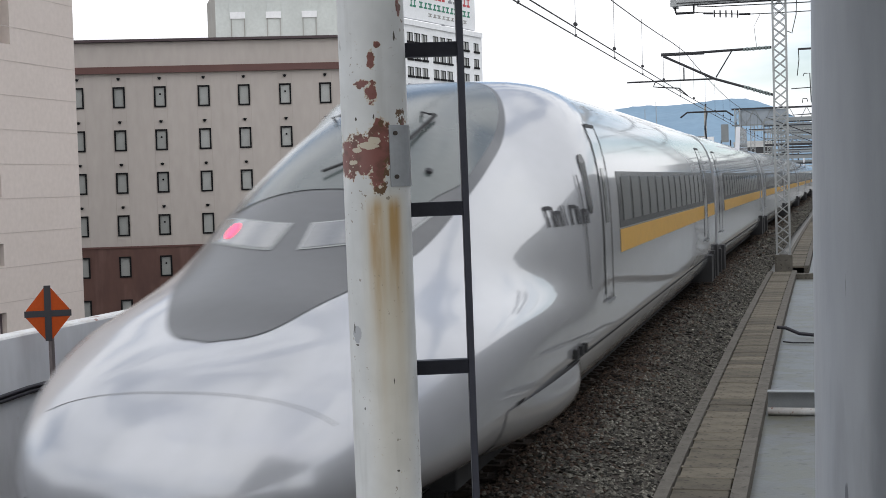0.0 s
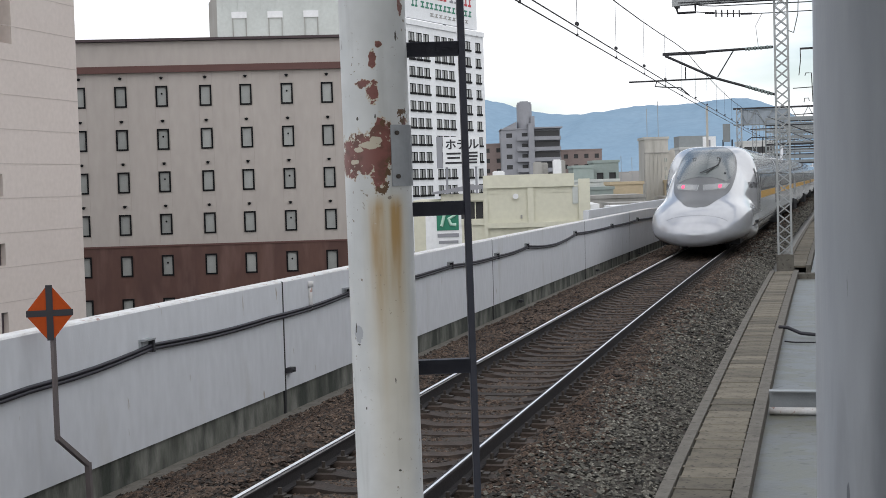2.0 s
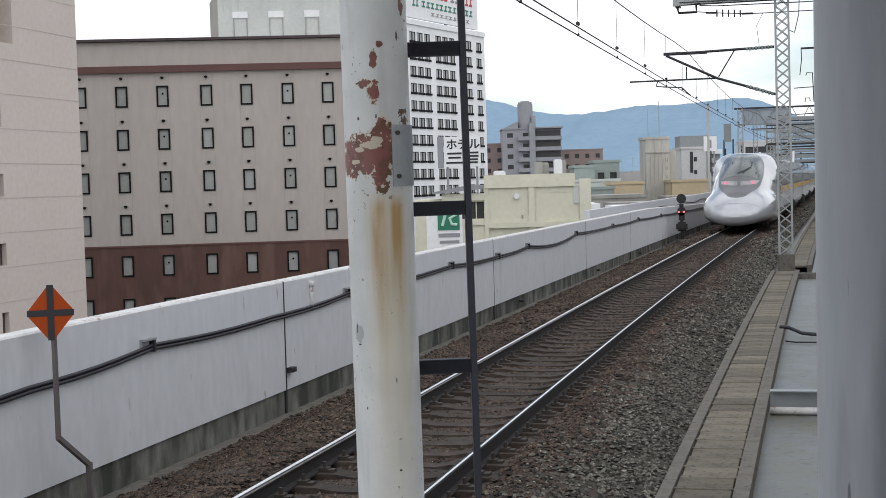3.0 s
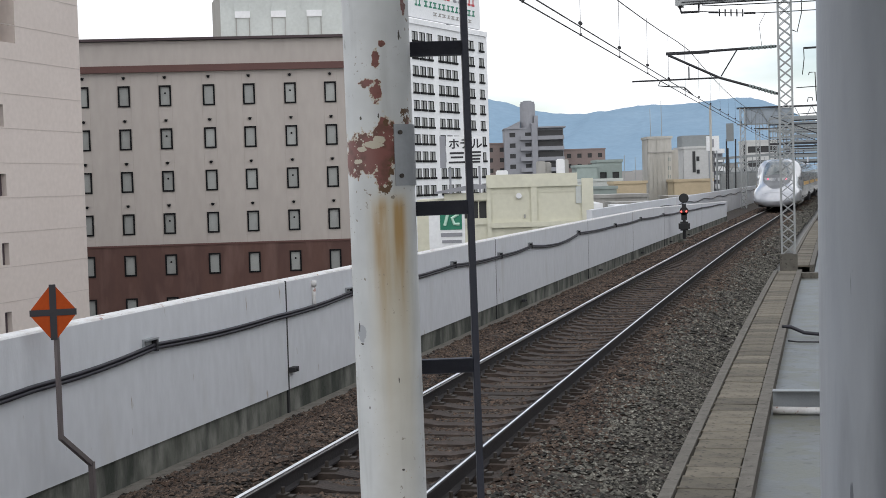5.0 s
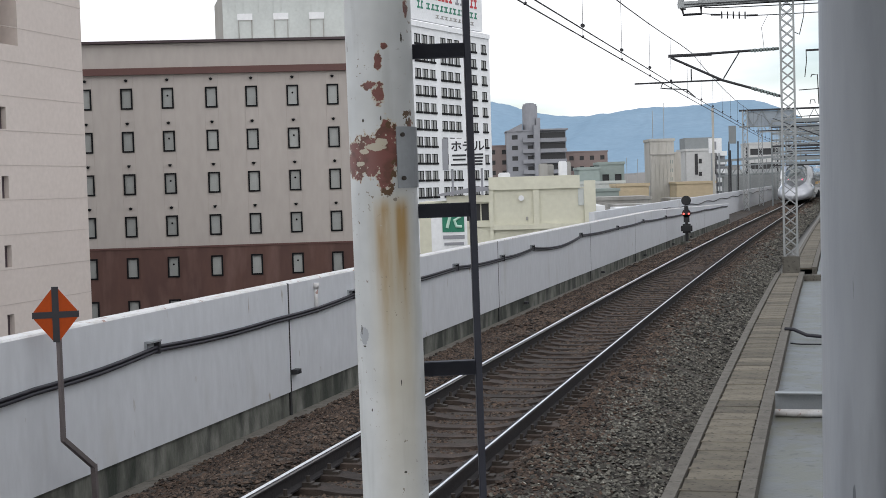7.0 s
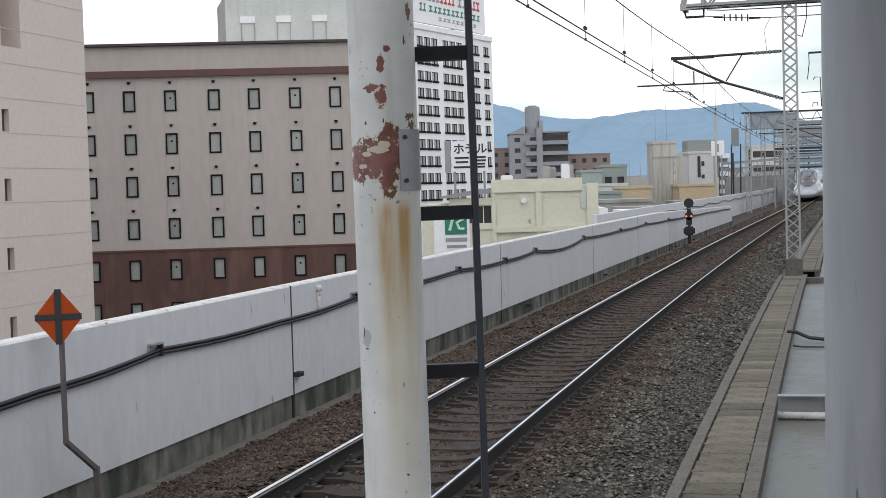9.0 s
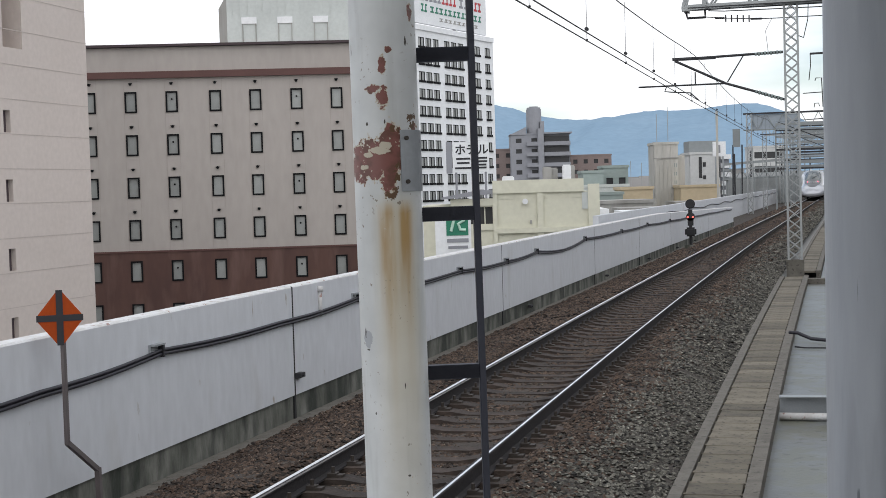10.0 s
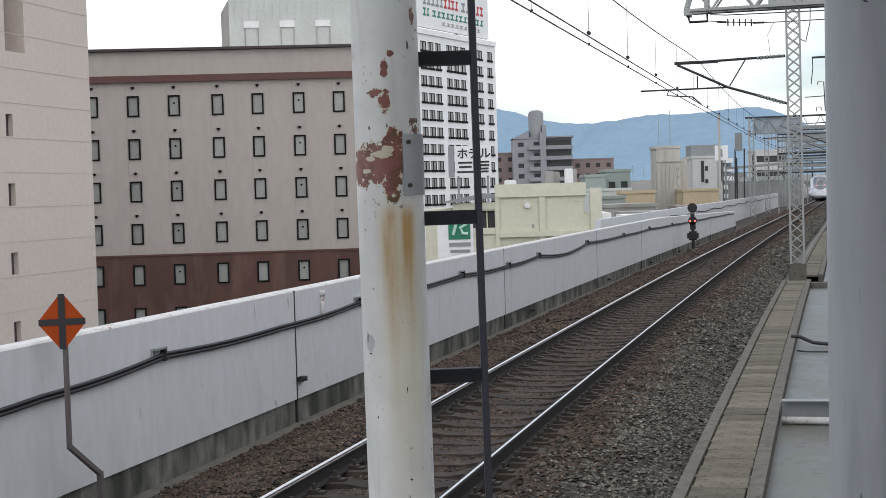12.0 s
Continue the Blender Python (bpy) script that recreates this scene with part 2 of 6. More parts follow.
# ---------- the track's line in plan ----------
K1, K3, SEND, HEAD = 0.00051438, -4.6318e-6, 110.0, 0.0255


def line_x(s):
    if s <= 0:
        return 0.0, 0.0
    e = min(s, SEND)
    x, h = K1 * e * e / 2 + K3 * e ** 3 / 6, K1 * e + K3 * e * e / 2
    return (x, h) if s <= SEND else (x + HEAD * (s - SEND), HEAD)


def on(s, lat, z):
    x, h = line_x(s)
    return Vector((x + lat * math.cos(h), s - lat * math.sin(h), z))


def along(s, lat=0.0, z=0.0):
    p = on(s, lat, z)
    return pose(p.x, p.y, p.z, 0, 0, -math.degrees(line_x(s)[1]))


def sweep(profile, stations, closed=True, tops=()):
    """A profile of (lat, z) carried along the track; faces on the listed edges take the second material."""
    bm = B()
    rows = [[bm.verts.new(on(s, a, z)) for a, z in profile] for s in stations]
    n = len(profile)
    for r0, r1 in zip(rows, rows[1:]):
        for i in range(n if closed else n - 1):
            f = bm.faces.new((r0[i], r0[(i + 1) % n], r1[(i + 1) % n], r1[i]))
            f.material_index = 1 if i in tops else 0
    if closed:
        bm.faces.new(rows[0])
        bm.faces.new(rows[-1][::-1])
    bmesh.ops.recalc_face_normals(bm, faces=bm.faces)
    return bm


def steps(a, b, d):
    n = max(1, round((b - a) / d))
    return [a + (b - a) * i / n for i in range(n + 1)]


# ---------- ground, viaduct, track ----------
def build_ground():
    bm = B()
    box(bm, -4500, 4500, -600, 4700, -9.6, -9.0)
    tagged(mesh_ob("ground", bm, M["ground"]), "grey city ground far below the viaduct", "ground", kind="structure")
    bm = sweep([(-3.75, -0.72), (9.0, -0.72), (9.0, -1.9), (-3.75, -1.9)], steps(-12, 420, 6))
    tagged(mesh_ob("viaduct", bm, M["deck"]), "concrete viaduct deck carrying the track", "viaduct", kind="structure")
    bm = B()
    for s in range(0, 420, 20):
        for lat in (-2.2, 6.0):
            q = on(s, lat, 0)
            box(bm, q.x - 0.6, q.x + 0.6, q.y - 0.6, q.y + 0.6, -9.0, -1.9)
    tagged(mesh_ob("viaduct_piers", bm, M["deck"]), "concrete piers under the viaduct deck", "pier", kind="structure")


def bed_z(lat):
    pts = [(-3.05, -0.60), (-2.5, -0.50), (-1.8, -0.20), (-1.15, -0.13), (-0.95, -0.218), (0.95, -0.218), (1.15, -0.13), (1.7, -0.19), (2.42, -0.48)]
    for (a, za), (b, zb) in zip(pts, pts[1:]):
        if lat <= b:
            return za + (zb - za) * (lat - a) / (b - a)
    return pts[-1][1]


def build_ballast():
    bm = B()
    lats = [-3.05 + 5.47 * i / 36 for i in range(37)]
    rows = []
    for s in steps(-6, 300, 0.5):
        rows.append([bm.verts.new(on(s, a, bed_z(a) + 0.035 * noise.noise((a * 2.1, s * 2.1, 0)))) for a in lats])
    for r0, r1 in zip(rows, rows[1:]):
        for i in range(36):
            bm.faces.new((r0[i], r0[i + 1], r1[i + 1], r1[i]))
    tagged(mesh_ob("ballast_bed", bm, M["ballast"]), "brown grey crushed stone ballast bed under the track", "ballast", kind="stuff")


def build_stones():
    """Loose stones on the bed, dense near the platform end."""
    rng = np.random.default_rng(4)
    base = np.array([(1, 0, 0.1), (0.3, 0.9, -0.1), (-0.8, 0.6, 0.1), (-0.8, -0.6, -0.1), (0.3, -0.9, 0.1), (0.15, 0.1, 0.8), (-0.1, -0.05, -0.6)])
    tris = np.array([(0, 1, 5), (1, 2, 5), (2, 3, 5), (3, 4, 5), (4, 0, 5), (1, 0, 6), (2, 1, 6), (3, 2, 6), (4, 3, 6), (0, 4, 6)])
    spots = []
    for a, b, count, size in ((7.5, 24, 56000, 0.027), (24, 50, 36000, 0.036), (50, 95, 14000, 0.055), (95, 175, 9000, 0.09)):
        s = rng.uniform(a, b, count)
        lat = rng.uniform(-3.05, 2.42, count)
        for si, la, k in zip(s, lat, rng.uniform(0.6, 1.45, count)):
            if si < 11 and la > 1.0 or min(abs(la - 0.7525), abs(la + 0.7525)) < 0.10:
                continue
            dip = 0.012 if abs(la) < 1.0 else 0.0
            spots.append((si, la, size * k, dip))
    n = len(spots)
    verts = np.empty((n, 7, 3))
    for i, (s, la, k, dip) in enumerate(spots):
        q = on(s, la, bed_z(la) + 0.035 * noise.noise((la * 2.1, s * 2.1, 0)) + k * 0.25 - dip)
        ang = rng.uniform(0, 6.28)
        c, sn = math.cos(ang), math.sin(ang)
        v = base * (k, k * rng.uniform(0.6, 1.0), k * rng.uniform(0.5, 0.95)) * rng.uniform(0.75, 1.25, (7, 1))
        v = v @ np.array(((1, 0, 0), (0, 0.92, 0.39 * rng.uniform(-1, 1)), (0, -0.39 * rng.uniform(-1, 1), 0.92)))
        verts[i] = v @ np.array(((c, sn, 0), (-sn, c, 0), (0, 0, 1))) + (q.x, q.y, q.z)
    faces = (tris[None] + 7 * np.arange(n)[:, None, None]).reshape(-1, 3)
    me = bpy.data.meshes.new("ballast_stones")
    me.from_pydata(verts.reshape(-1, 3).tolist(), [], faces.tolist())
    me.materials.append(M["stone"])
    me.materials.append(M["greystone"])
    grey = [1 if la + 0.35 * noise.noise((s * 0.4, la, 3)) + w > 1.55 else 0 for (s, la, k, dip), w in zip(spots, rng.normal(0, 0.28, n))]
    me.polygons.foreach_set("material_index", np.repeat(grey, 10).astype(np.int32))
    tagged(new("ballast_stones", me), "loose angular brown and grey ballast stones", "stones", kind="stuff")


def build_track():
    track = tagged(empty("track"), "railway track of two polished rails on concrete sleepers", "track", kind="structure")
    prof = [(-0.0325, -0.006), (-0.021, 0.0), (0.021, 0.0), (0.0325, -0.006), (0.0325, -0.022), (0.0325, -0.035), (0.009, -0.05), (0.009, -0.145), (0.0725, -0.155), (0.0725, -0.172),
            (-0.0725, -0.172), (-0.0725, -0.155), (-0.009, -0.145), (-0.009, -0.05), (-0.0325, -0.035)]
    st = steps(-8, 330, 2)
    for lat in (-0.7525, 0.7525):
        shine = -0.004 if lat > 0 else -0.021
        part("rail", sweep([(lat + (shine if a == -0.021 else a), z) for a, z in prof], st, tops=(1, 3) if lat < 0 else (1,)), [M["rail"], M["rail_top"]], track, "steel rail with shiny head")
    # sleeper: a waisted block, higher under the rails
    bm = B()
    ring = []
    for x, w, z in ((-1.2, 0.13, -0.17), (-0.95, 0.135, -0.165), (-0.5, 0.135, -0.165), (-0.3, 0.105, -0.20), (0.3, 0.105, -0.20),
                    (0.5, 0.135, -0.165), (0.95, 0.135, -0.165), (1.2, 0.13, -0.17)):
        ring.append([bm.verts.new(c) for c in ((x, -w - 0.02, -0.36), (x, -w, z), (x, w, z), (x, w + 0.02, -0.36))])
    for a, b in zip(ring, ring[1:]):
        for i in range(3):
            bm.faces.new((a[i], b[i], b[i + 1], a[i + 1]))
    bm.faces.new(ring[0])
    bm.faces.new(ring[-1][::-1])
    first = part("sleeper", bm, M["sleeper"], track)
    bm = B()
    for lat in (-0.7525, 0.7525):
        for d in (-0.115, 0.115):
            box(bm, lat + d - 0.045, lat + d + 0.045, -0.05, 0.05, -0.165, -0.125)
            bar(bm, (lat + d, 0, -0.13), (lat + d, 0, -0.07), 0.02, 6)
            box(bm, lat + d * 1.6 - 0.035, lat + d * 1.6 + 0.035, -0.05, 0.05, -0.17, -0.14)
    clips = part("rail_fastening", bm, M["clip"], track)
    for k in range(-34, 230):
        m = along(12.783 + 0.58 * k)
        for src in (first, clips):
            ob = src if k == -34 else new(src.name.split(".")[0], src.data)
            ob.parent = track
            ob.matrix_basis = m


def wall_top(s):
    return 1.237 if s < 62 else 1.237 - 0.49 * (s - 62) / 40


def build_wall():
    wall = tagged(empty("parapet_wall"), "long white painted concrete parapet wall beside the track", "wall", kind="structure")
    # panels between the expansion joints
    ends = [-6.0, 5.5, 18.8, 32.1, 45.15, 55.6, 66.0, 84.0, 102.0]
    for a, b in zip(ends, ends[1:]):
        bm = B()
        rows = []
        for s in steps(a + 0.03, b - 0.03, 1.2):
            t = wall_top(s)
            rows.append([bm.verts.new(on(s, la, z)) for la, z in
                         ((-3.295, -0.29), (-3.295, t - 0.02), (-3.315, t), (-3.515, t), (-3.535, t - 0.02), (-3.535, -1.0), (-3.34, -1.0), (-3.34, -0.29))])
        for r0, r1 in zip(rows, rows[1:]):
            for i in range(8):
                f = bm.faces.new((r0[i], r0[(i + 1) % 8], r1[(i + 1) % 8], r1[i]))
                f.material_index = 1 if i in (1, 2, 3) else 0
        bm.faces.new(rows[0])
        bm.faces.new(rows[-1][::-1])
        bmesh.ops.recalc_face_normals(bm, faces=bm.faces)
        part("panel", bm, [M["wall"], M["wallcap"]], wall)
        q = along(b, -3.33, 0)
        part("joint_filler", box(B(), -0.15, 0.031, -0.031, 0.031, -0.66, wall_top(b) - 0.01, q), M["under"], wall)
        part("footing", sweep([(-3.325, -0.29), (-3.325, -0.72), (-3.6, -0.72), (-3.6, -0.29)], steps(a + 0.01, b - 0.01, 1.2)), M["wallbase"], wall, "damp mossy grey concrete footing")
    tagged(mesh_ob("gutter_edge", sweep([(-3.32, -0.62), (-3.05, -0.60), (-3.05, -0.72), (-3.32, -0.72)], steps(-6, 102, 1.5)), M["kerb"]),
           "pale concrete gutter edge at the foot of the wall", "gutter", kind="structure")
    # farther parapet, set back
    tagged(mesh_ob("far_parapet_wall", sweep([(-5.6, -0.75), (-5.6, 1.25), (-5.85, 1.25), (-5.85, -0.75)], steps(60, 420, 6)), M["wall"]),
           "white parapet wall farther along the viaduct", "wall", kind="structure")
    tagged(mesh_ob("far_deck", sweep([(-3.74, -0.73), (-5.9, -0.73), (-5.9, -1.6), (-3.74, -1.6)], steps(58, 420, 6)), M["ballast"]),
           "dirty ballast-strewn deck widening along the viaduct", "deck", kind="structure")
    tagged(mesh_ob("ballast_shoulder", sweep([(-2.98, -0.60), (-3.76, -0.70), (-3.76, -0.722), (-2.98, -0.73)], steps(102.1, 300, 6)), M["ballast"]),
           "dirty ballast shoulder beyond the wall's end", "ballast", kind="stuff")
    bm = B()
    tube(bm, [on(s, -5.56, 0.80 - 0.07 * math.sin(s * 0.5)) for s in steps(62, 220, 2)], 0.03, 6)
    tagged(mesh_ob("wall_cable", bm, M["cable"], True), "black cable along the farther parapet wall", "cable", "cables on the wall")
    # the wall-top cable: two sheaths that sag between brackets
    knots = [(5.0, 0.86), (9.4, 0.72), (12.0, 0.73), (14.6, 0.83), (18.2, 0.79), (21.6, 0.86), (28.2, 0.88), (32.5, 0.83), (36.0, 0.89), (39.8, 0.76), (43.3, 0.92),
             (50.9, 0.88), (57.8, 0.90), (65.5, 0.84), (74, 0.80), (84, 0.74), (96, 0.68), (101, 0.62)]
    for off in (0.0, 0.042):
        bm = B()
        pts = []
        for (a, za), (b, zb) in zip(knots, knots[1:]):
            for i in range(6):
                f = i / 6
                pts.append(on(a + (b - a) * f, -3.255, za + (zb - za) * f - 0.03 * math.sin(math.pi * f) - off))
        tube(bm, pts, 0.021, 8)
        tagged(mesh_ob("wall_cable", bm, M["cable"], True), "black cable strung along the white parapet wall", "cable", "cables on the wall")
    proto = None
    for s, z in [k for k in knots if k[1] > 0.825]:
        m = along(s, -3.295, z)
        if proto is None:
            proto = tagged(empty("cable_bracket", m), "small grey steel cable bracket bolted to the wall", "bracket", "cable brackets on the wall")
            part("arm", box(box(B(), 0, 0.08, -0.24, 0.03, 0.06, 0.08), 0, 0.03, -0.24, -0.20, -0.08, 0.06), M["galv"], proto)
            part("clamp", box(B(), 0.01, 0.075, -0.02, 0.02, -0.075, 0.06), M["dark"], proto)
        else:
            copy_thing(proto, m)
    # a short conduit hung on the wall, and clamps by the joints
    b = tagged(empty("wall_conduit", along(19.87, -3.295, 0.06)), "short pale conduit with a round cap on the wall", "conduit")
    part("pipe", bar(B(), (0.02, 0, 0.66), (0.02, 0, 1.02), 0.032, 10), M["wallcap"], b, smooth=True)
    part("cap", bar(B(), (0.02, 0, 1.02), (0.02, 0, 1.10), 0.05, 10), M["wallcap"], b, smooth=True)
    first = None
    for s, z in ((18.88, -0.02), (34.9, -0.43), (47.2, -0.47), (57.9, -0.48), (68.0, -0.5), (76.0, -0.5)):
        m = along(s, -3.295, z)
        if first is None:
            first = tagged(empty("wall_clamp", m), "small dark iron clamp on the wall foot", "clamp", "iron clamps")
            part("bolt", bar(B(), (0, 0, 0), (0.12, 0, 0), 0.025, 6), M["dark"], first)
            part("plate", box(B(), 0.0, 0.09, -0.07, 0.10, -0.03, 0.035), M["dark"], first)
        else:
            copy_thing(first, m)


def build_trough():
    trough = tagged(empty("cable_trough"), "concrete cable trough with a row of lids beside the ballast", "cable trough", kind="structure")
    S0, S1 = 6.0, 45.6
    for a, b, z, nm in ((2.42, 2.545, -0.44, "side_wall"), (3.12, 3.27, -0.43, "side_wall")):
        part(nm, sweep([(a, z), (b, z), (b, -0.72), (a, -0.72)], steps(S0, S1, 1.0)), M["kerb"], trough, "pale concrete trough wall")
    part("bed", sweep([(2.545, -0.56), (3.12, -0.56), (3.12, -0.72), (2.545, -0.72)], steps(S0, S1, 2)), M["wallbase"], trough)
    lids = []
    for v in range(3):
        bm = B()
        box(bm, -0.268, 0.268, -0.249, 0.249, -0.055, 0.0)
        for sx in (-1, 1):
            box(bm, sx * 0.272 - 0.012, sx * 0.272 + 0.012, -0.245, -0.19 + 0.02 * v, -0.05, -0.002)
        bmesh.ops.bevel(bm, geom=[e for e in bm.edges if abs(e.verts[0].co.z) < 1e-4 and abs(e.verts[1].co.z) < 1e-4], offset=0.006, segments=1, affect="EDGES")
        me = bpy.data.meshes.new("trough_lid")
        bm.to_mesh(me)
        bm.free()
        me.materials.append(M["concrete"])
        lids.append(me)
    s, k = S0 + 0.25, 0
    while s < S1 - 0.2:
        ob = new("trough_lid", lids[k % 3])
        ob.parent = trough
        ob.matrix_basis = along(s, 2.832 + random.uniform(-0.006, 0.006), -0.465 + random.uniform(-0.004, 0.006)) @ pose(0, 0, 0, random.uniform(-0.3, 0.3), random.uniform(-0.6, 0.6), random.uniform(-1.0, 1.0))
        s, k = s + 0.52, k + 1
    # the next run of trough beyond the mast, a little to the side
    far = tagged(empty("cable_trough"), "farther run of concrete cable trough with lids", "cable trough", kind="structure")
    for a, b in ((2.75, 2.87), (3.45, 3.6)):
        part("side_wall", sweep([(a, -0.44), (b, -0.44), (b, -0.72), (a, -0.72)], steps(48, 150, 2)), M["kerb"], far)
    for i in range(90):
        ob = new("trough_lid", lids[i % 3])
        ob.parent = far
        ob.matrix_basis = along(48.3 + 0.5 * i, 3.16, -0.465 + random.uniform(-0.006, 0.006)) @ pose(0, 0, 0, 0, 0, random.uniform(-1, 1))


def build_deck_side():
    tagged(mesh_ob("walkway_slab", sweep([(3.27, -0.60), (8.6, -0.60), (8.6, -0.72), (3.30, -0.72)], steps(3, 44, 2)), M["slab"]),
           "pale damp concrete walkway slab with stains", "slab", kind="structure")
    tagged(mesh_ob("far_walkway_slab", sweep([(3.62, -0.58), (8.6, -0.58), (8.6, -0.72), (3.62, -0.72)], steps(46.5, 200, 6)), M["slab"]),
           "pale concrete walkway slab farther along", "slab", kind="structure")
    tagged(mesh_ob("cross_kerb", sweep([(3.275, -0.44), (8.6, -0.44), (8.6, -0.72), (3.275, -0.72)], [44.02, 44.4]), M["kerb"]),
           "low concrete cross kerb at the end of the walkway slab", "kerb", kind="structure")
    # steel channel across the walkway
    ch = tagged(empty("steel_channel", along(19.15, 3.30, -0.60)), "grey galvanised steel channel laid across the walkway", "channel")
    part("web", box(B(), 0.0, 1.6, 0, 0.025, 0.0, 0.30), M["galv"], ch)
    part("top_flange", box(B(), 0.0, 1.6, -0.14, 0.03, 0.30, 0.315), M["galv"], ch)
    part("foot_pipe", bar(B(), (0.0, -0.12, 0.055), (1.6, -0.12, 0.055), 0.05, 10), M["wallcap"], ch, smooth=True)
    bm = B()
    tube(bm, [on(28.2, 3.20, -0.40), on(28.3, 3.35, -0.42), on(28.2, 3.6, -0.52), on(28.0, 4.2, -0.56), on(28.0, 5.2, -0.56)], 0.035, 8)
    tagged(mesh_ob("loose_cable", bm, M["cable"], True), "black cable lying across the walkway slab", "cable")
    bm = B()
    tube(bm, [on(27.1, 3.32, -0.55), on(27.1, 3.5, -0.57), on(27.0, 5.2, -0.57)], 0.014, 8)
    tagged(mesh_ob("floor_pipe", bm, M["dark"], True), "thin dark pipe lying across the walkway slab", "pipe")


# ---------- platform end round the viewer ----------
def build_platform():
    p = tagged(empty("platform"), "grey paved station platform end under a plain unseen roof", "platform", kind="structure")
    part("slab", box(B(), 2.05, 9.0, -60, 4.9, 0.85, 1.1), M["plat"], p)
    part("plinth", box(B(), 2.35, 8.9, -60, 4.7, -0.72, 0.85), M["deck"], p)
    # roof out of view, added to dim the poles and slab
    part("roof", box(B(), 2.2, 9.4, -60, 5.2, 5.55, 5.8), M["roofing"], p)
    part("roof_beam", box(B(), 3.9, 4.2, -60, 5.0, 5.2, 5.55), M["roofing"], p)
    # unseen wall added to block sky reflections on the train's side
    tagged(mesh_ob("side_parapet_wall", sweep([(8.62, -0.72), (8.85, -0.72), (8.85, 4.6), (8.62, 4.6)], steps(5.3, 200, 6)), M["deck"]), "unseen plain concrete wall beyond the walkway, darkening the train's side", "wall", kind="structure")


# ---------- foreground poles ----------
def build_poles():
    m = bpy.data.materials.new("white_paint_with_rust")
    m.use_nodes = True
    n, l = m.node_tree.nodes, m.node_tree.links
    b = n["Principled BSDF"]
    b.inputs["Roughness"].default_value = 0.55
    co = n.new("ShaderNodeTexCoord")

    def mapped(scale):
        mp = n.new("ShaderNodeMapping")
        mp.inputs["Scale"].default_value = scale
        l.new(co.outputs["Object"], mp.inputs[0])
        return mp.outputs[0]

    def ramp(src, a, z):
        r = n.new("ShaderNodeValToRGB")
        r.color_ramp.elements[0].position, r.color_ramp.elements[1].position = a, z
        l.new(src, r.inputs[0])
        return r.outputs[0]

    def tex(scale, vec, det=6):
        t = n.new("ShaderNodeTexNoise")
        t.inputs["Scale"].default_value, t.inputs["Detail"].default_value = scale, det
        l.new(vec, t.inputs[0])
        return t.outputs[0]

    def mixc(f, a, c):
        x = n.new("ShaderNodeMixRGB")
        l.new(f, x.inputs[0])
        if isinstance(a, tuple):
            x.inputs[1].default_value = (*a, 1)
        else:
            l.new(a, x.inputs[1])
        x.inputs[2].default_value = (*c, 1)
        return x.outputs[0]

    def mul(a, c):
        x = n.new("ShaderNodeMath")
        x.operation = "MULTIPLY"
        l.new(a, x.inputs[0])
        if isinstance(c, float):
            x.inputs[1].default_value = c
        else:
            l.new(c, x.inputs[1])
        return x.outputs[0]

    def zone(axis, a, b2, c, d):
        """One between b2 and c along an axis, falling to nought at a and d."""
        sp = n.new("ShaderNodeSeparateXYZ")
        l.new(co.outputs["Object"], sp.inputs[0])
        outs = []
        for p, q in ((a, b2), (d, c)):
            mr = n.new("ShaderNodeMapRange")
            mr.inputs[1].default_value, mr.inputs[2].default_value = p, q
            l.new(sp.outputs[axis], mr.inputs[0])
            outs.append(mr.outputs[0])
        return mul(outs[0], outs[1])

    plain = mapped((1, 1, 1))
    streak = mapped((1, 1, 0.1))
    c = mixc(ramp(tex(9, plain), 0.35, 0.7), (0.61, 0.62, 0.615), (0.51, 0.52, 0.515))
    c = mixc(mul(ramp(tex(5, mapped((1, 1, 0.25)), 7), 0.45, 0.75), 0.6), c, (0.38, 0.385, 0.37))
    c = mixc(mul(ramp(tex(34, streak, 4), 0.55, 0.75), 0.35), c, (0.33, 0.33, 0.315))
    # yellow brown run-off below the rust
    c = mixc(mul(mul(zone(0, -0.05, 0.0, 0.05, 0.075), zone(2, -1.0, -0.35, -0.05, 0.0)), 0.55), c, (0.50, 0.43, 0.28))
    for x0, x1, low, k in ((-0.022, 0.012, -0.42, 0.85), (0.024, 0.052, -0.36, 0.95), (-0.004, 0.004, -0.62, 0.5), (0.036, 0.044, -0.55, 0.5)):
        run = mul(mul(zone(0, x0 - 0.008, x0 + 0.006, x1 - 0.006, x1 + 0.008), zone(2, low, -0.12, -0.055, -0.02)), ramp(tex(38, streak), 0.28, 0.56))
        c = mixc(mul(run, k), c, (0.36, 0.225, 0.085))
    # bare red primer in flakes round the plate: soft spots broken up by noise
    def math2(op, x, y):
        k = n.new("ShaderNodeMath")
        k.operation = op
        for i, q in enumerate((x, y)):
            if isinstance(q, (int, float)):
                k.inputs[i].default_value = q
            else:
                l.new(q, k.inputs[i])
        return k.outputs[0]

    axes = n.new("ShaderNodeSeparateXYZ")
    l.new(co.outputs["Object"], axes.inputs[0])

    def spot(cx, cz, rx, rz):
        dx = math2("DIVIDE", math2("SUBTRACT", axes.outputs[0], cx), rx)
        dz = math2("DIVIDE", math2("SUBTRACT", axes.outputs[2], cz), rz)
        return math2("SUBTRACT", 1.0, math2("ADD", math2("MULTIPLY", dx, dx), math2("MULTIPLY", dz, dz)))

    def union(spots):
        out = None
        for q in spots:
            s1 = spot(*q)
            out = s1 if out is None else math2("MAXIMUM", out, s1)
        return math2("MAXIMUM", out, -1.0)

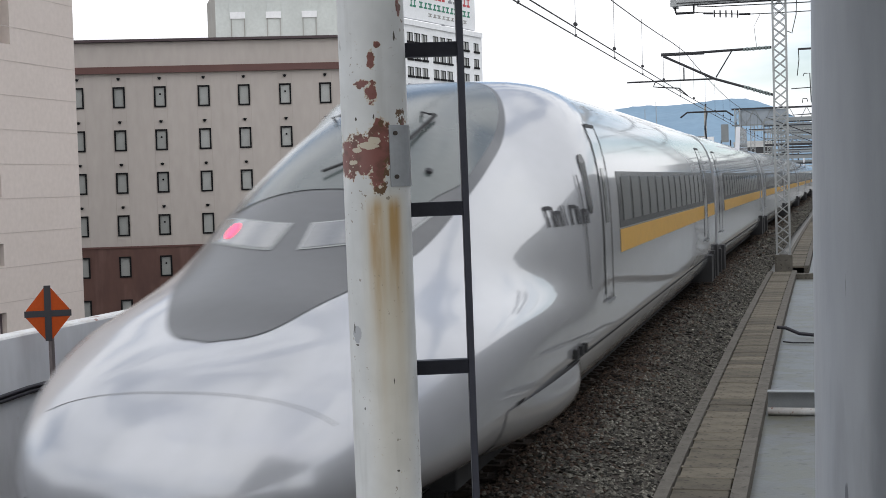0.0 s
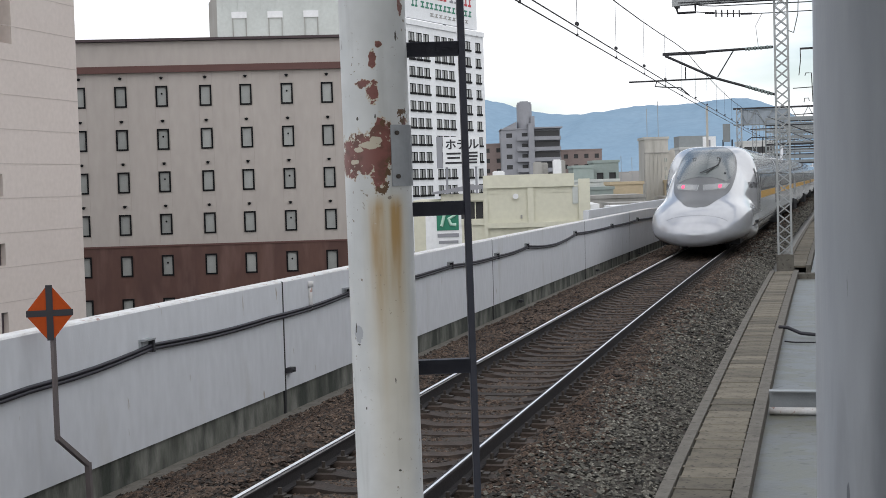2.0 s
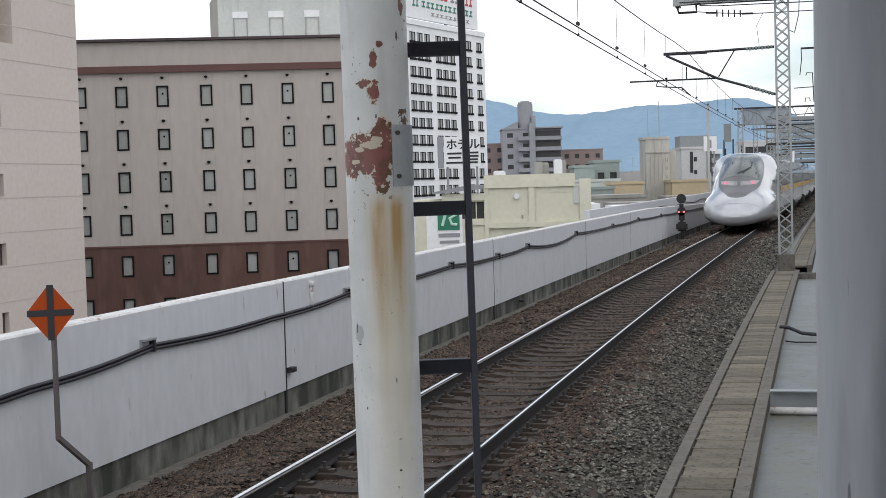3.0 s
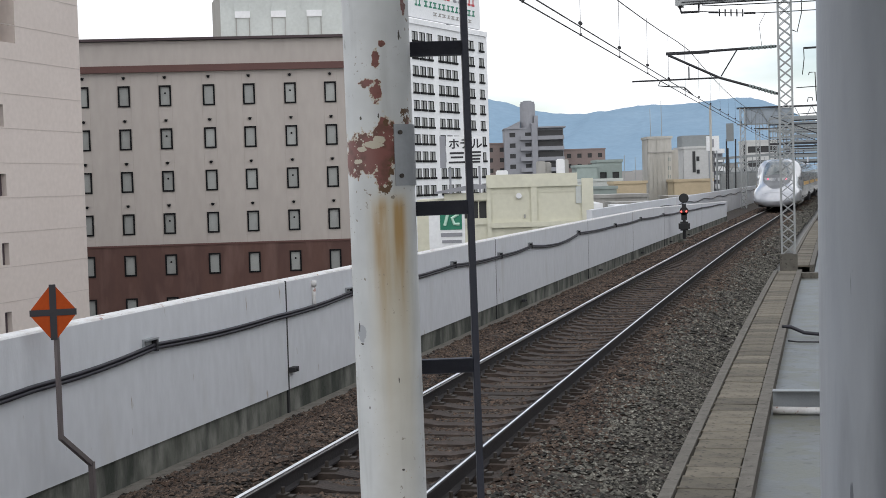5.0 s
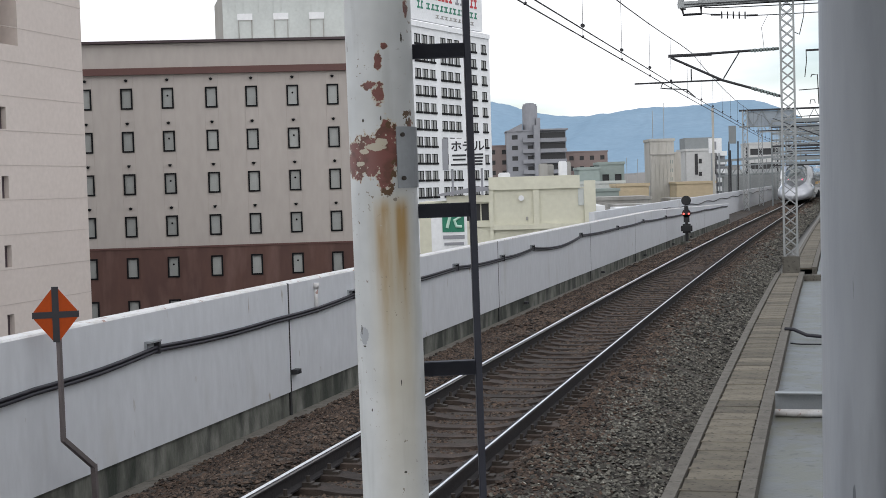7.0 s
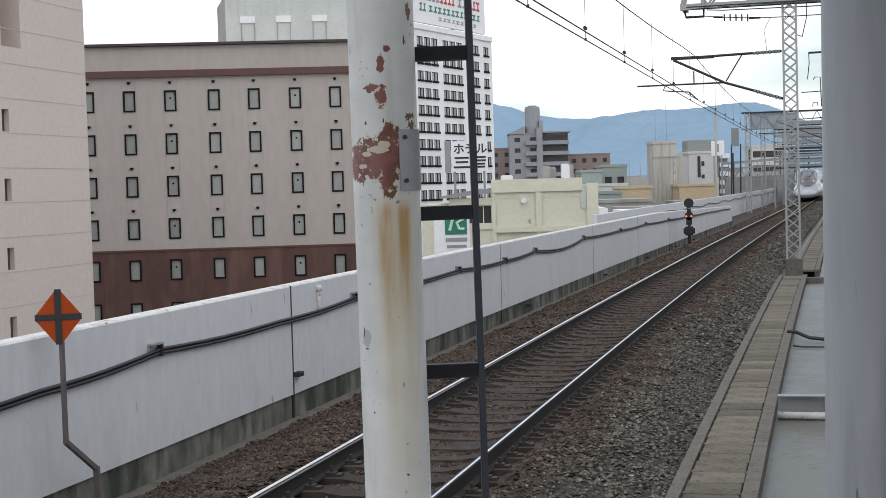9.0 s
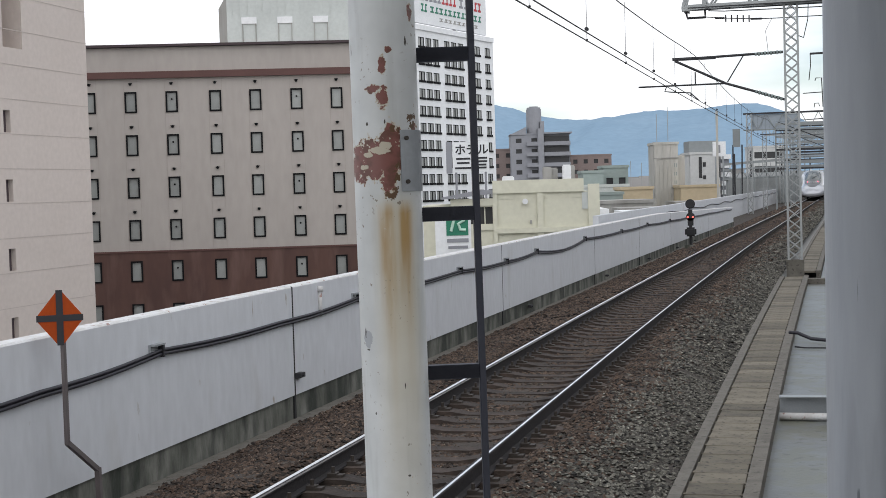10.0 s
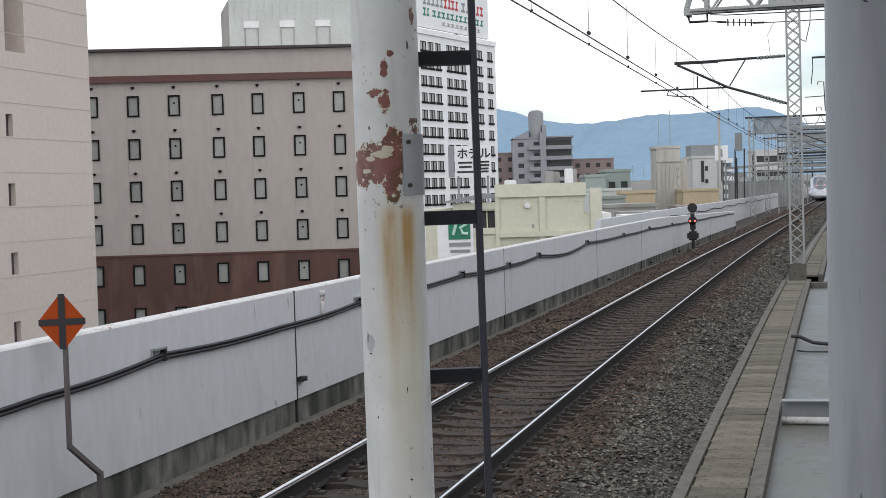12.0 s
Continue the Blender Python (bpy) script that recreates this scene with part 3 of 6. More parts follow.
    def flakes(spots, k=3.0):
        torn = math2("ADD", math2("MULTIPLY", math2("SUBTRACT", tex(60, plain, 10), 0.5), k), math2("MULTIPLY", math2("SUBTRACT", tex(190, plain, 4), 0.5), 1.1))
        return math2("ADD", math2("MULTIPLY", math2("ADD", math2("MULTIPLY", union(spots), 0.8), torn), 0.2), 0.5)

    # paint islands left standing inside the bare patch
    island = ramp(flakes(((-0.020, 0.100, 0.026, 0.010), (-0.002, 0.112, 0.016, 0.009), (-0.045, 0.090, 0.012, 0.007), (-0.055, 0.060, 0.010, 0.006)), 1.6), 0.50, 0.52)
    flaked = flakes(((-0.024, 0.080, 0.066, 0.050), (0.014, 0.128, 0.024, 0.040), (0.004, 0.040, 0.022, 0.055), (-0.064, 0.070, 0.022, 0.045), (0.016, 0.085, 0.026, 0.06),
                     (-0.006, 0.228, 0.015, 0.028), (-0.028, 0.250, 0.018, 0.010), (-0.003, 0.308, 0.010, 0.024), (0.012, 0.344, 0.008, 0.008),
                     (0.067, 0.436, 0.006, 0.020), (0.069, 0.155, 0.007, 0.012)))
    bare = math2("MULTIPLY", ramp(flaked, 0.515, 0.53), math2("SUBTRACT", 1.0, island))
    c = mixc(ramp(flaked, 0.47, 0.50), c, (0.47, 0.42, 0.33))
    c = mixc(bare, c, (0.185, 0.070, 0.058))
    c = mixc(math2("MULTIPLY", bare, math2("MULTIPLY", ramp(tex(30, plain, 5), 0.5, 0.62), 0.7)), c, (0.10, 0.045, 0.03))
    # brown crumbs round the plate, and a loose grey flake lower down
    crumbs = flakes(((0.064, 0.172, 0.014, 0.028), (0.022, 0.15, 0.012, 0.02), (0.024, 0.03, 0.010, 0.05), (0.012, -0.01, 0.022, 0.022)), 4.5)
    c = mixc(ramp(crumbs, 0.60, 0.61), c, (0.10, 0.055, 0.025))
    c = mixc(ramp(flakes(((-0.062, -0.361, 0.011, 0.024),), 1.2), 0.52, 0.53), c, (0.33, 0.34, 0.355))
    c = mixc(ramp(flakes(((0.055, 0.363, 0.003, 0.016), (-0.045, 0.165, 0.003, 0.006), (-0.002, 0.170, 0.003, 0.008), (-0.068, -0.345, 0.002, 0.018), (-0.064, -0.388, 0.006, 0.003),
                              (0.024, -0.48, 0.0018, 0.010), (0.026, -0.70, 0.004, 0.003), (-0.05, -0.545, 0.002, 0.004)), 2.2), 0.57, 0.58), c, (0.05, 0.045, 0.035))
    dotty = math2("MULTIPLY", ramp(tex(85, plain, 3), 0.665, 0.68), ramp(tex(7, plain, 2), 0.46, 0.6))
    c = mixc(dotty, c, (0.22, 0.19, 0.15))
    c = mixc(ramp(tex(18, mapped((1, 1, 0.5)), 5), 0.72, 0.73), c, (0.33, 0.33, 0.32))
    l.new(c, b.inputs["Base Color"])
    bp = n.new("ShaderNodeBump")
    bp.inputs["Strength"].default_value, bp.inputs["Distance"].default_value = 0.35, 0.01
    l.new(bare, bp.inputs["Height"])
    bp.invert = True
    l.new(bp.outputs[0], b.inputs["Normal"])

    # white pole: axis leans a little, with its ladder rail
    pole = tagged(empty("signal_pole", pose(2.8139, 3.43, 2.519, 0, -0.467, 0) @ pose(0, 0, 0, 0, 0, 16.5)), "white painted steel pole with peeling rust and a ladder rail", "pole")
    bm = B()
    for k in range(18):
        bar(bm, (0, 0, -1.42 + 0.25 * k), (0, 0, -1.42 + 0.25 * (k + 1)), 0.0826, 40)
    bmesh.ops.remove_doubles(bm, verts=bm.verts, dist=0.0005)
    part("shaft", bm, m, pole, smooth=True)
    part("base_plate", box(B(), -0.16, 0.16, -0.16, 0.16, -1.43, -1.405), M["galv"], pole)
    pl = B()
    for i in range(8):
        a0, a1 = radians(-66 + 64 * i / 8), radians(-66 + 64 * (i + 1) / 8)
        r0, r1 = 0.083, 0.0865
        q = [(r * math.cos(a), r * math.sin(a), z) for r in (r0, r1) for a in (a0, a1) for z in (-0.002, 0.148)]
        v = [pl.verts.new(p) for p in q]
        for f in ((4, 6, 7, 5), (0, 1, 3, 2), (1, 5, 7, 3), (0, 2, 6, 4), (0, 4, 5, 1), (2, 3, 7, 6)):
            pl.faces.new([v[j] for j in f])
    bmesh.ops.remove_doubles(pl, verts=pl.verts, dist=0.0002)
    strap = part("clamp_plate", pl, mat("grey_zinc_plate", (0.30, 0.315, 0.33), 0.55, 0.2, scale=8), pole, "dull grey steel plate")
    for z in (0.022, 0.128):
        a = radians(-56)
        bolt = part("bolt", bar(B(), (0.086 * math.cos(a), 0.086 * math.sin(a), z), (0.092 * math.cos(a), 0.092 * math.sin(a), z), 0.0055, 8), M["clip"], strap)
    # ladder: one stringer off the pole and steps between
    xr = 0.222
    bm = box(B(), xr - 0.0085, xr + 0.0085, 0.03, 0.072, -1.41, 2.9)
    bmesh.ops.bevel(bm, geom=bm.edges[:], offset=0.002, segments=1, affect="EDGES")
    part("ladder_rail", bm, M["ladder"], pole, "dark ladder stringer")
    for i in range(-3, 8):
        z = -0.062 + 0.4005 * i
        part("step", box(box(B(), 0.06, xr - 0.0087, 0.03, 0.075, z - 0.016, z + 0.016), 0.06, xr - 0.0087, 0.03, 0.034, z - 0.018, z + 0.018), M["ladder"], pole)
    # grey column
    col = tagged(empty("grey_column", pose(4.015, 4.13, 1.1, 0, 0.42, 0)), "smooth grey painted round steel column", "column")
    bm = B()
    for k in range(9):
        bar(bm, (0, 0, 0.49 * k), (0, 0, 0.49 * (k + 1)), 0.155, 48)
    bmesh.ops.remove_doubles(bm, verts=bm.verts, dist=0.0005)
    part("shaft", bm, M["greypole"], col, smooth=True)
    part("paint_scratch", tube(B(), [(-0.062, -0.1435, 1.905), (-0.052, -0.1475, 1.896), (-0.046, -0.150, 1.894)], 0.0022, 6), M["dark"], col)
    part("base_flange", bar(B(), (0, 0, -0.0), (0, 0, 0.03), 0.26, 24), M["galv"], col)


def build_marker():
    mk = tagged(empty("marker_sign", pose(0, 0, 0)), "orange diamond marker sign with a black cross on a bent post", "sign")
    c = Vector((-2.97, 12.02, 1.43))
    face = (EYE - c)
    face.z = 0
    m = Matrix.Translation(c) @ face.to_track_quat("-Y", "Z").to_matrix().to_4x4()
    bm = B()
    r = 0.262
    q = [(0, -r), (r, 0), (0, r), (-r, 0)]
    cut = []
    for (x, z), (x2, z2) in zip(q, q[1:] + q[:1]):
        cut += [(x + (x2 - x) * 0.12, z + (z2 - z) * 0.12), (x + (x2 - x) * 0.88, z + (z2 - z) * 0.88)]
    f, bk = [[bm.verts.new((x * 0.86, y, z * 1.07)) for x, z in cut] for y in (-0.004, 0.004)]
    bm.faces.new(f)
    bm.faces.new(bk[::-1])
    for i in range(8):
        bm.faces.new((f[i], bk[i], bk[(i + 1) % 8], f[(i + 1) % 8]))
    ob = part("plate", bm, M["orange"], mk, "orange reflective plate")
    ob.matrix_basis = m
    cr = part("cross", box(box(B(), -0.031, 0.031, -0.010, -0.006, -0.255, 0.262), -0.212, 0.212, -0.009, -0.005, -0.030, 0.030), M["ink"], mk, "black cross")
    cr.matrix_basis = m
    part("post", beam(B(), (-2.97, 12.06, 1.55), (-2.965, 12.06, 0.24), 0.055, 0.03), M["brownpost"], mk)
    part("bend", beam(B(), (-2.965, 12.06, 0.25), (-2.93, 12.56, -0.1), 0.045, 0.045), M["brownpost"], mk)
    part("foot", beam(B(), (-2.93, 12.56, -0.08), (-2.93, 12.58, -0.62), 0.05, 0.05), M["brownpost"], mk)


# ---------- overhead line ----------
def lattice(bm, a, b, w, pitch, r=0.018, leg=0.03):
    """Four corner angles and zigzag bracing from a up to b, w wide."""
    a, b = Vector(a), Vector(b)
    d = b - a
    n = max(2, round(d.length / pitch))
    ax = d.normalized()
    u = Vector((1, 0, 0)) if abs(ax.x) < 0.9 else Vector((0, 0, 1))
    v = ax.cross(u).normalized()
    u = v.cross(ax).normalized()
    corner = [(u * sx + v * sy) * w / 2 for sx, sy in ((-1, -1), (1, -1), (1, 1), (-1, 1))]
    for c in corner:
        beam(bm, a + c, b + c, leg * 2, leg * 2)
    for i in range(n):
        p, q = a + d * i / n, a + d * (i + 1) / n
        for j in range(4):
            e, f = corner[j], corner[(j + 1) % 4]
            if i % 2:
                e, f = f, e
            bar(bm, p + e, q + f, r, 4)
            if j in (0, 2):
                bar(bm, p + f, q + e, r, 4)
    return bm


def catenary_mast(s, lat, reach, name="catenary_mast", far=False):
    o = on(s, lat, 0)
    mst = tagged(empty(name), "grey steel lattice mast with overhead line cantilever on a concrete foot", "mast", "overhead line masts")
    part("lattice", lattice(B(), (o.x, o.y, 0.0), (o.x, o.y, 8.1), 0.40, 0.33), M["mast"], mst)
    part("foot", box(B(), o.x - 0.27, o.x + 0.27, o.y - 0.27, o.y + 0.27, -0.55, 0.02), M["kerb"], mst, "pale concrete mast foot")
    return mst, o


def build_overhead():
    mst, o = catenary_mast(46.3, 2.85, 3.4)
    x0, y = o.x, o.y
    part("top_tube", tube(B(), [(x0 - 0.25, y, 6.52), (-0.28, y, 6.44)], 0.04, 8), M["dark"], mst, "dark cantilever top tube")
    part("stay_tube", tube(B(), [(x0 - 0.2, y, 5.03), (1.3, y, 5.62), (-0.28, y, 6.40)], 0.04, 8), M["dark"], mst, "dark slanting cantilever tube")
    part("end_plate", box(B(), -0.36, 1.0, y - 0.03, y + 0.03, 6.40, 6.50), M["dark"], mst)
    part("brace", bar(B(), (1.35, y, 5.66), (1.85, y, 6.46), 0.022, 6), M["dark"], mst)
    part("steady_arm", tube(B(), [(1.3, y, 5.62), (-1.45, y, 5.62)], 0.03, 6), M["dark"], mst)
    part("drop_bracket", bar(B(), (0.35, y, 5.60), (0.35, y, 6.02), 0.022, 6), M["dark"], mst)
    part("pull_off", tube(B(), [(-0.55, y, 5.62), (-0.62, y, 5.45), (-0.4, y, 5.42), (0.2, y - 0.2, 5.36), (0.48, y - 0.3, 5.1)], 0.022, 6), M["dark"], mst)
    for a, b in (((x0 - 0.3, 6.52), (x0 - 1.15, 6.49)), ((x0 - 0.3, 5.05), (x0 - 1.15, 5.34))):
        bm = B()
        for k in range(9):
            f = k / 9
            bar(bm, (a[0] + (b[0] - a[0]) * f, y, a[1] + (b[1] - a[1]) * f), (a[0] + (b[0] - a[0]) * (f + 0.07), y, a[1] + (b[1] - a[1]) * (f + 0.07)), 0.062 if k % 2 else 0.05, 10)
        part("insulator", bm, M["porcelain"], mst, "grey ribbed porcelain insulator", True)
    # gantry beam over this mast
    g = tagged(empty("gantry_beam"), "grey steel lattice portal beam over the tracks", "gantry")
    LO, HI, XA = 8.05, 8.95, 0.2
    for z in (LO, HI):
        for dy in (-0.35, 0.35):
            part("chord", beam(B(), (XA, y + dy, z), (9.5, y + dy, z), 0.11, 0.11), M["mast"], g)
            part("chord_flange", beam(B(), (XA, y + dy - 0.07, z - 0.05), (9.5, y + dy - 0.07, z - 0.05), 0.05, 0.03), M["dark"], g)
    for i in range(14):
        xa, xb = XA + 0.66 * i, XA + 0.66 * (i + 1)
        bm = B()
        for dy in (-0.35, 0.35):
            bar(bm, (xa, y + dy, LO if i % 2 else HI), (xb, y + dy, HI if i % 2 else LO), 0.04, 6)
        bar(bm, (xa, y - 0.35, LO), (xb, y + 0.35, LO), 0.03, 5)
        part("bracing", bm, M["mast"], g)
    part("gusset", box(B(), 2.6, 4.6, y - 0.36, y - 0.35, LO + 0.05, HI - 0.05), M["mast"], g)
    bm = box(B(), XA - 0.16, XA, y - 0.4, y + 0.4, LO - 0.13, LO + 0.04)
    for dy in (-0.38, 0.38):
        beam(bm, (XA - 0.16, y + dy, LO), (XA + 0.1, y + dy, HI), 0.09, 0.09)
        beam(bm, (XA + 0.5, y + dy, LO), (XA + 0.5, y + dy, HI), 0.12, 0.12)
    beam(bm, (XA - 0.2, y - 0.38, LO - 0.08), (XA + 0.55, y - 0.38, LO - 0.02), 0.1, 0.14)
    part("end_frame", bm, M["mast"], g)
    part("end_hanger", tube(B(), [(XA - 0.1, y, LO - 0.1), (XA - 0.05, y, 7.73), (XA + 0.5, y, 7.73), (XA + 0.5, y, LO)], 0.045, 6), M["dark"], g)
    # lines strung from the portal, with a string of discs
    st = tagged(empty("strain_insulator"), "strain insulator string of dark discs on a line under the portal", "insulator")
    for i in range(5):
        xx = 1.32 + 0.18 * i
        part("disc", bar(B(), (xx, y, 7.66 - 0.012 * i), (xx + 0.035, y, 7.66 - 0.012 * i), 0.12, 10), M["dark"], st)
    part("rod", tube(B(), [(XA + 0.5, y, 7.74), (1.3, y, 7.67), (2.3, y, 7.59), (3.0, y, 7.58), (9.0, y, 7.60)], 0.016, 6), M["wire"], st)
    part("link", tube(B(), [(1.0, y, 7.69), (1.3, y, 7.67)], 0.035, 6), M["dark"], st)
    part("link", tube(B(), [(2.1, y, 7.60), (2.45, y, 7.59)], 0.035, 6), M["dark"], st)
    bm = tube(B(), [(XA + 0.6, y, 7.93), (1.3, y, 7.89), (4.0, y, 7.86), (9.0, y, 7.88)], 0.018, 6)
    tagged(mesh_ob("cross_wire", bm, M["wire"]), "thin dark cross wire under the portal beam", "wire", "overhead wires")
    bm = tube(B(), [(2.75, y, 7.58), (2.55, y, 7.2), (2.6, y, 6.75), (2.62, y, 6.55)], 0.008, 5)
    tagged(mesh_ob("jumper_lead", bm, M["wire"]), "thin jumper lead hanging to the cantilever", "wire", "overhead wires")
    bm = tube(B(), [(3.86, y, 8.0), (3.84, y, 7.5), (3.70, y, 6.92), (3.66, y, 6.95), (3.55, y, 7.0)], 0.014, 5)
    tagged(mesh_ob("feeder_lead", bm, M["wire"]), "thin dark feeder lead hanging by the mast", "wire", "overhead wires")
    fb = tagged(empty("feeder_bracket"), "thin dark bent bracket hung from the portal beside the mast", "bracket")
    part("arm", beam(B(), (3.88, y, 6.42), (9.0, y, 6.46), 0.06, 0.06), M["dark"], fb)
    part("post", beam(B(), (6.2, y, 6.4), (6.2, y, 8.0), 0.1, 0.1), M["mast"], fb)
    part("drop_rod", tube(B(), [(3.89, y, 6.42), (3.90, y, 6.1), (3.84, y, 5.6)], 0.016, 6), M["dark"], fb)
    part("hanger", tube(B(), [(4.02, y, 5.58), (4.05, y, 5.66), (4.22, y, 5.66), (4.25, y, 4.75)], 0.018, 6), M["dark"], fb)
    part("cross_arm", tube(B(), [(3.65, y, 5.20), (4.25, y, 5.22), (9.0, y, 5.2)], 0.016, 6), M["dark"], fb)
    part("clip", tube(B(), [(3.98, y, 4.75), (4.0, y, 4.88), (4.12, y, 4.88), (4.14, y, 4.78)], 0.016, 6), M["dark"], fb)

    # compound catenary over the track
    def wire(name, pts, r, label):
        tagged(mesh_ob(name, tube(B(), pts, r, 6), M["wire"]), label, "wire", "overhead wires")
    ST = [(-5, -0.15), (46.0, 0.40), (98, 1.2), (150, 2.7), (205, 4.4), (260, 5.8)]

    def wx(s):
        for (a, xa), (b, xb) in zip(ST, ST[1:]):
            if s <= b:
                return xa + (xb - xa) * (s - a) / (b - a)
        return ST[-1][1]

    def sag(s, hi, lo):
        for (a, _), (b, _) in zip(ST, ST[1:]):
            if s <= b:
                f = (s - a) / (b - a)
                return lo + (hi - lo) * (2 * f - 1) ** 2
        return hi
    ss = steps(-5, 255, 4)
    wire("contact_wire", [(wx(s), s, 5.0) for s in ss], 0.011, "dark contact wire strung over the track")
    wire("auxiliary_wire", [(wx(s) - 0.12, s, 5.22) for s in ss], 0.012, "dark auxiliary messenger wire with clips over the track")
    wire("messenger_wire", [(wx(s) - 0.1, s, sag(s, 6.62, 6.18)) for s in ss], 0.012, "dark sagging messenger wire over the track")
    for i, s in enumerate([9.74 + 4.93 * k for k in range(22)]):
        m = pose(wx(s), s, 5.0)
        dr = tagged(empty("dropper", m), "thin dropper wire with a dark clip between overhead wires", "dropper", "wire droppers")
        part("thread", bar(B(), (0, 0, 0), (0, 0, sag(s, 6.62, 6.18) - 5.0), 0.006, 4), M["wire"], dr)
        part("clip", bar(B(), (0, -0.05, 0.2), (0, 0.05, 0.2), 0.034, 8), M["dark"], dr)
        part("wire_clip", bar(B(), (0, -0.03, 0.0), (0, 0.03, 0.02), 0.022, 6), M["dark"], dr)
    # feeder wires on the far side
    wire("feeder_wire", [(3.6 + 0.02 * s, s, 7.0 + 0.002 * s) for s in steps(46, 255, 10)], 0.012, "thin feeder wire beyond the mast")

    # far masts and portals
    for k, s in enumerate((98, 131, 165, 205, 250)):
        g = tagged(empty("far_portal"), "far grey steel portal over the tracks with lattice legs", "gantry", "portals over the tracks")
        l0, l1 = on(s, -4.6, 0), on(s, 3.3, 0)
        if k > 1:
            part("leg", lattice(B(), (l0.x, l0.y, -0.7), (l0.x, l0.y, 9.0), 0.45, 0.6, 0.025, 0.04), M["mast"], g)
            part("leg", lattice(B(), (l0.x + 16, l0.y, -0.7), (l0.x + 16, l0.y, 9.0), 0.45, 0.6, 0.025, 0.04), M["mast"], g)
            bm = B()
            for z in (7.6, 8.9):
                beam(bm, (l0.x, l0.y, z), (l0.x + 16, l0.y, z), 0.15, 0.15)
            for i in range(20):
                bar(bm, (l0.x + 0.8 * i, l0.y, 7.6 if i % 2 else 8.9), (l0.x + 0.8 * (i + 1), l0.y, 8.9 if i % 2 else 7.6), 0.05, 5)
            part("beam", bm, M["mast"], g)
        part("mast", lattice(B(), (l1.x, l1.y, -0.5), (l1.x, l1.y, 7.6), 0.4, 0.6, 0.022, 0.035), M["mast"], g)
        bm = tube(B(), [(l1.x - 0.2, l1.y, 5.1), (l1.x - 3.3, l1.y, 6.4), (l1.x - 0.2, l1.y, 6.5)], 0.045, 6)
        tube(bm, [(l1.x - 2.2, l1.y, 5.6), (l1.x - 4.4, l1.y, 5.6)], 0.035, 6)
        part("cantilever", bm, M["dark"], g)


def build_signal():
    x, y = -1.66, 68.0
    sg = tagged(empty("dwarf_signal", pose(0, 0, -0.09)), "dark railway dwarf signal with two lit lamps by the track", "signal")
    bm = bar(B(), (x, y, 1.62), (x, y + 0.12, 1.62), 0.225, 24)
    bar(bm, (x, y - 0.05, 1.62), (x, y, 1.62), 0.18, 24)
    part("disc", bm, M["black"], sg)
    part("neck", bar(B(), (x, y + 0.06, 1.15), (x, y + 0.06, 1.36), 0.1, 8), M["black"], sg)
    bm = bar(B(), (x, y, 1.02), (x, y + 0.2, 1.02), 0.20, 20)
    box(bm, x - 0.13, x + 0.13, y, y + 0.2, 0.6, 0.95)
    part("lamp_head", bm, M["black"], sg)
    part("post", bar(B(), (x, y + 0.08, -0.5), (x, y + 0.08, 0.9), 0.075, 8), M["black"], sg)
    bm = box(B(), x - 0.26, x + 0.26, y - 0.1, y + 0.25, 0.10, 0.52)
    bmesh.ops.bevel(bm, geom=bm.edges[:], offset=0.08, segments=2, affect="EDGES")
    part("relay_box", bm, M["black"], sg)
    for dx in (-0.12, 0.12):
        part("lamp", bar(B(), (x + dx, y - 0.05, 1.0), (x + dx, y - 0.01, 1.0), 0.045, 10), M["siglamp"], sg, "glowing red lamp")
    part("foot", box(B(), x - 0.28, x + 0.28, y - 0.2, y + 0.3, -0.72, -0.3), M["wallbase"], sg)


# ---------- the train ----------
def ease(t):
    t = min(max(t, 0.0), 1.0)
    return t * t * (3 - 2 * t)


def lerp_at(table, y):
    """Smooth curve through (y, value) pairs."""
    if y <= table[0][0]:
        return table[0][1]
    for i, ((a, va), (b, vb)) in enumerate(zip(table, table[1:])):
        if y <= b:
            f = (y - a) / (b - a)
            pa = table[i - 1] if i else (a - (b - a), va - (vb - va))
            pb = table[i + 2] if i + 2 < len(table) else (b + (b - a), vb + (vb - va) * 0.2)
            ma = (vb - pa[1]) / (b - pa[0]) * (b - a)
            mb = (pb[1] - va) / (pb[0] - a) * (b - a)
            f2, f3 = f * f, f * f * f
            return (2 * f3 - 3 * f2 + 1) * va + (f3 - 2 * f2 + f) * ma + (-2 * f3 + 3 * f2) * vb + (f3 - f2) * mb
    return table[-1][1]


NOSE = 8.3
Z0 = 1.0
MIDDLE = [(0, 0.66), (0.3, 0.68), (1.0, 0.76), (2.0, 0.88), (3.2, 0.97), (4.5, 1.0), (NOSE, 1.0)]
LOW_W = [(0, 0.20), (0.03, 0.44), (0.08, 0.66), (0.28, 0.97), (0.7, 1.25), (1.3, 1.47), (2.1, 1.61), (3.2, 1.68), (5, 1.69), (NOSE, 1.69)]
LOW_UP = [(0, -0.30), (0.03, -0.19), (0.08, -0.09), (0.16, 0.03), (0.28, 0.15), (0.45, 0.275), (0.7, 0.41), (1.2, 0.58), (2.0, 0.78), (3.0, 0.88), (4.4, 0.89), (5.4, 0.90), (6.2, 0.88), (7.0, 0.86), (NOSE, 0.86)]
LOW_DN = [(0, 0.06), (0.03, 0.18), (0.08, 0.29), (0.28, 0.42), (0.8, 0.50), (2.0, 0.64), (4, 0.78), (NOSE, 0.80)]
CAN_W = [(0, 0.10), (0.2, 0.45), (0.6, 0.80), (1.2, 1.05), (2.0, 1.24), (3.0, 1.39), (4.0, 1.47), (5.0, 1.53), (5.7, 1.57), (6.4, 1.63), (7.0, 1.675), (NOSE, 1.69)]
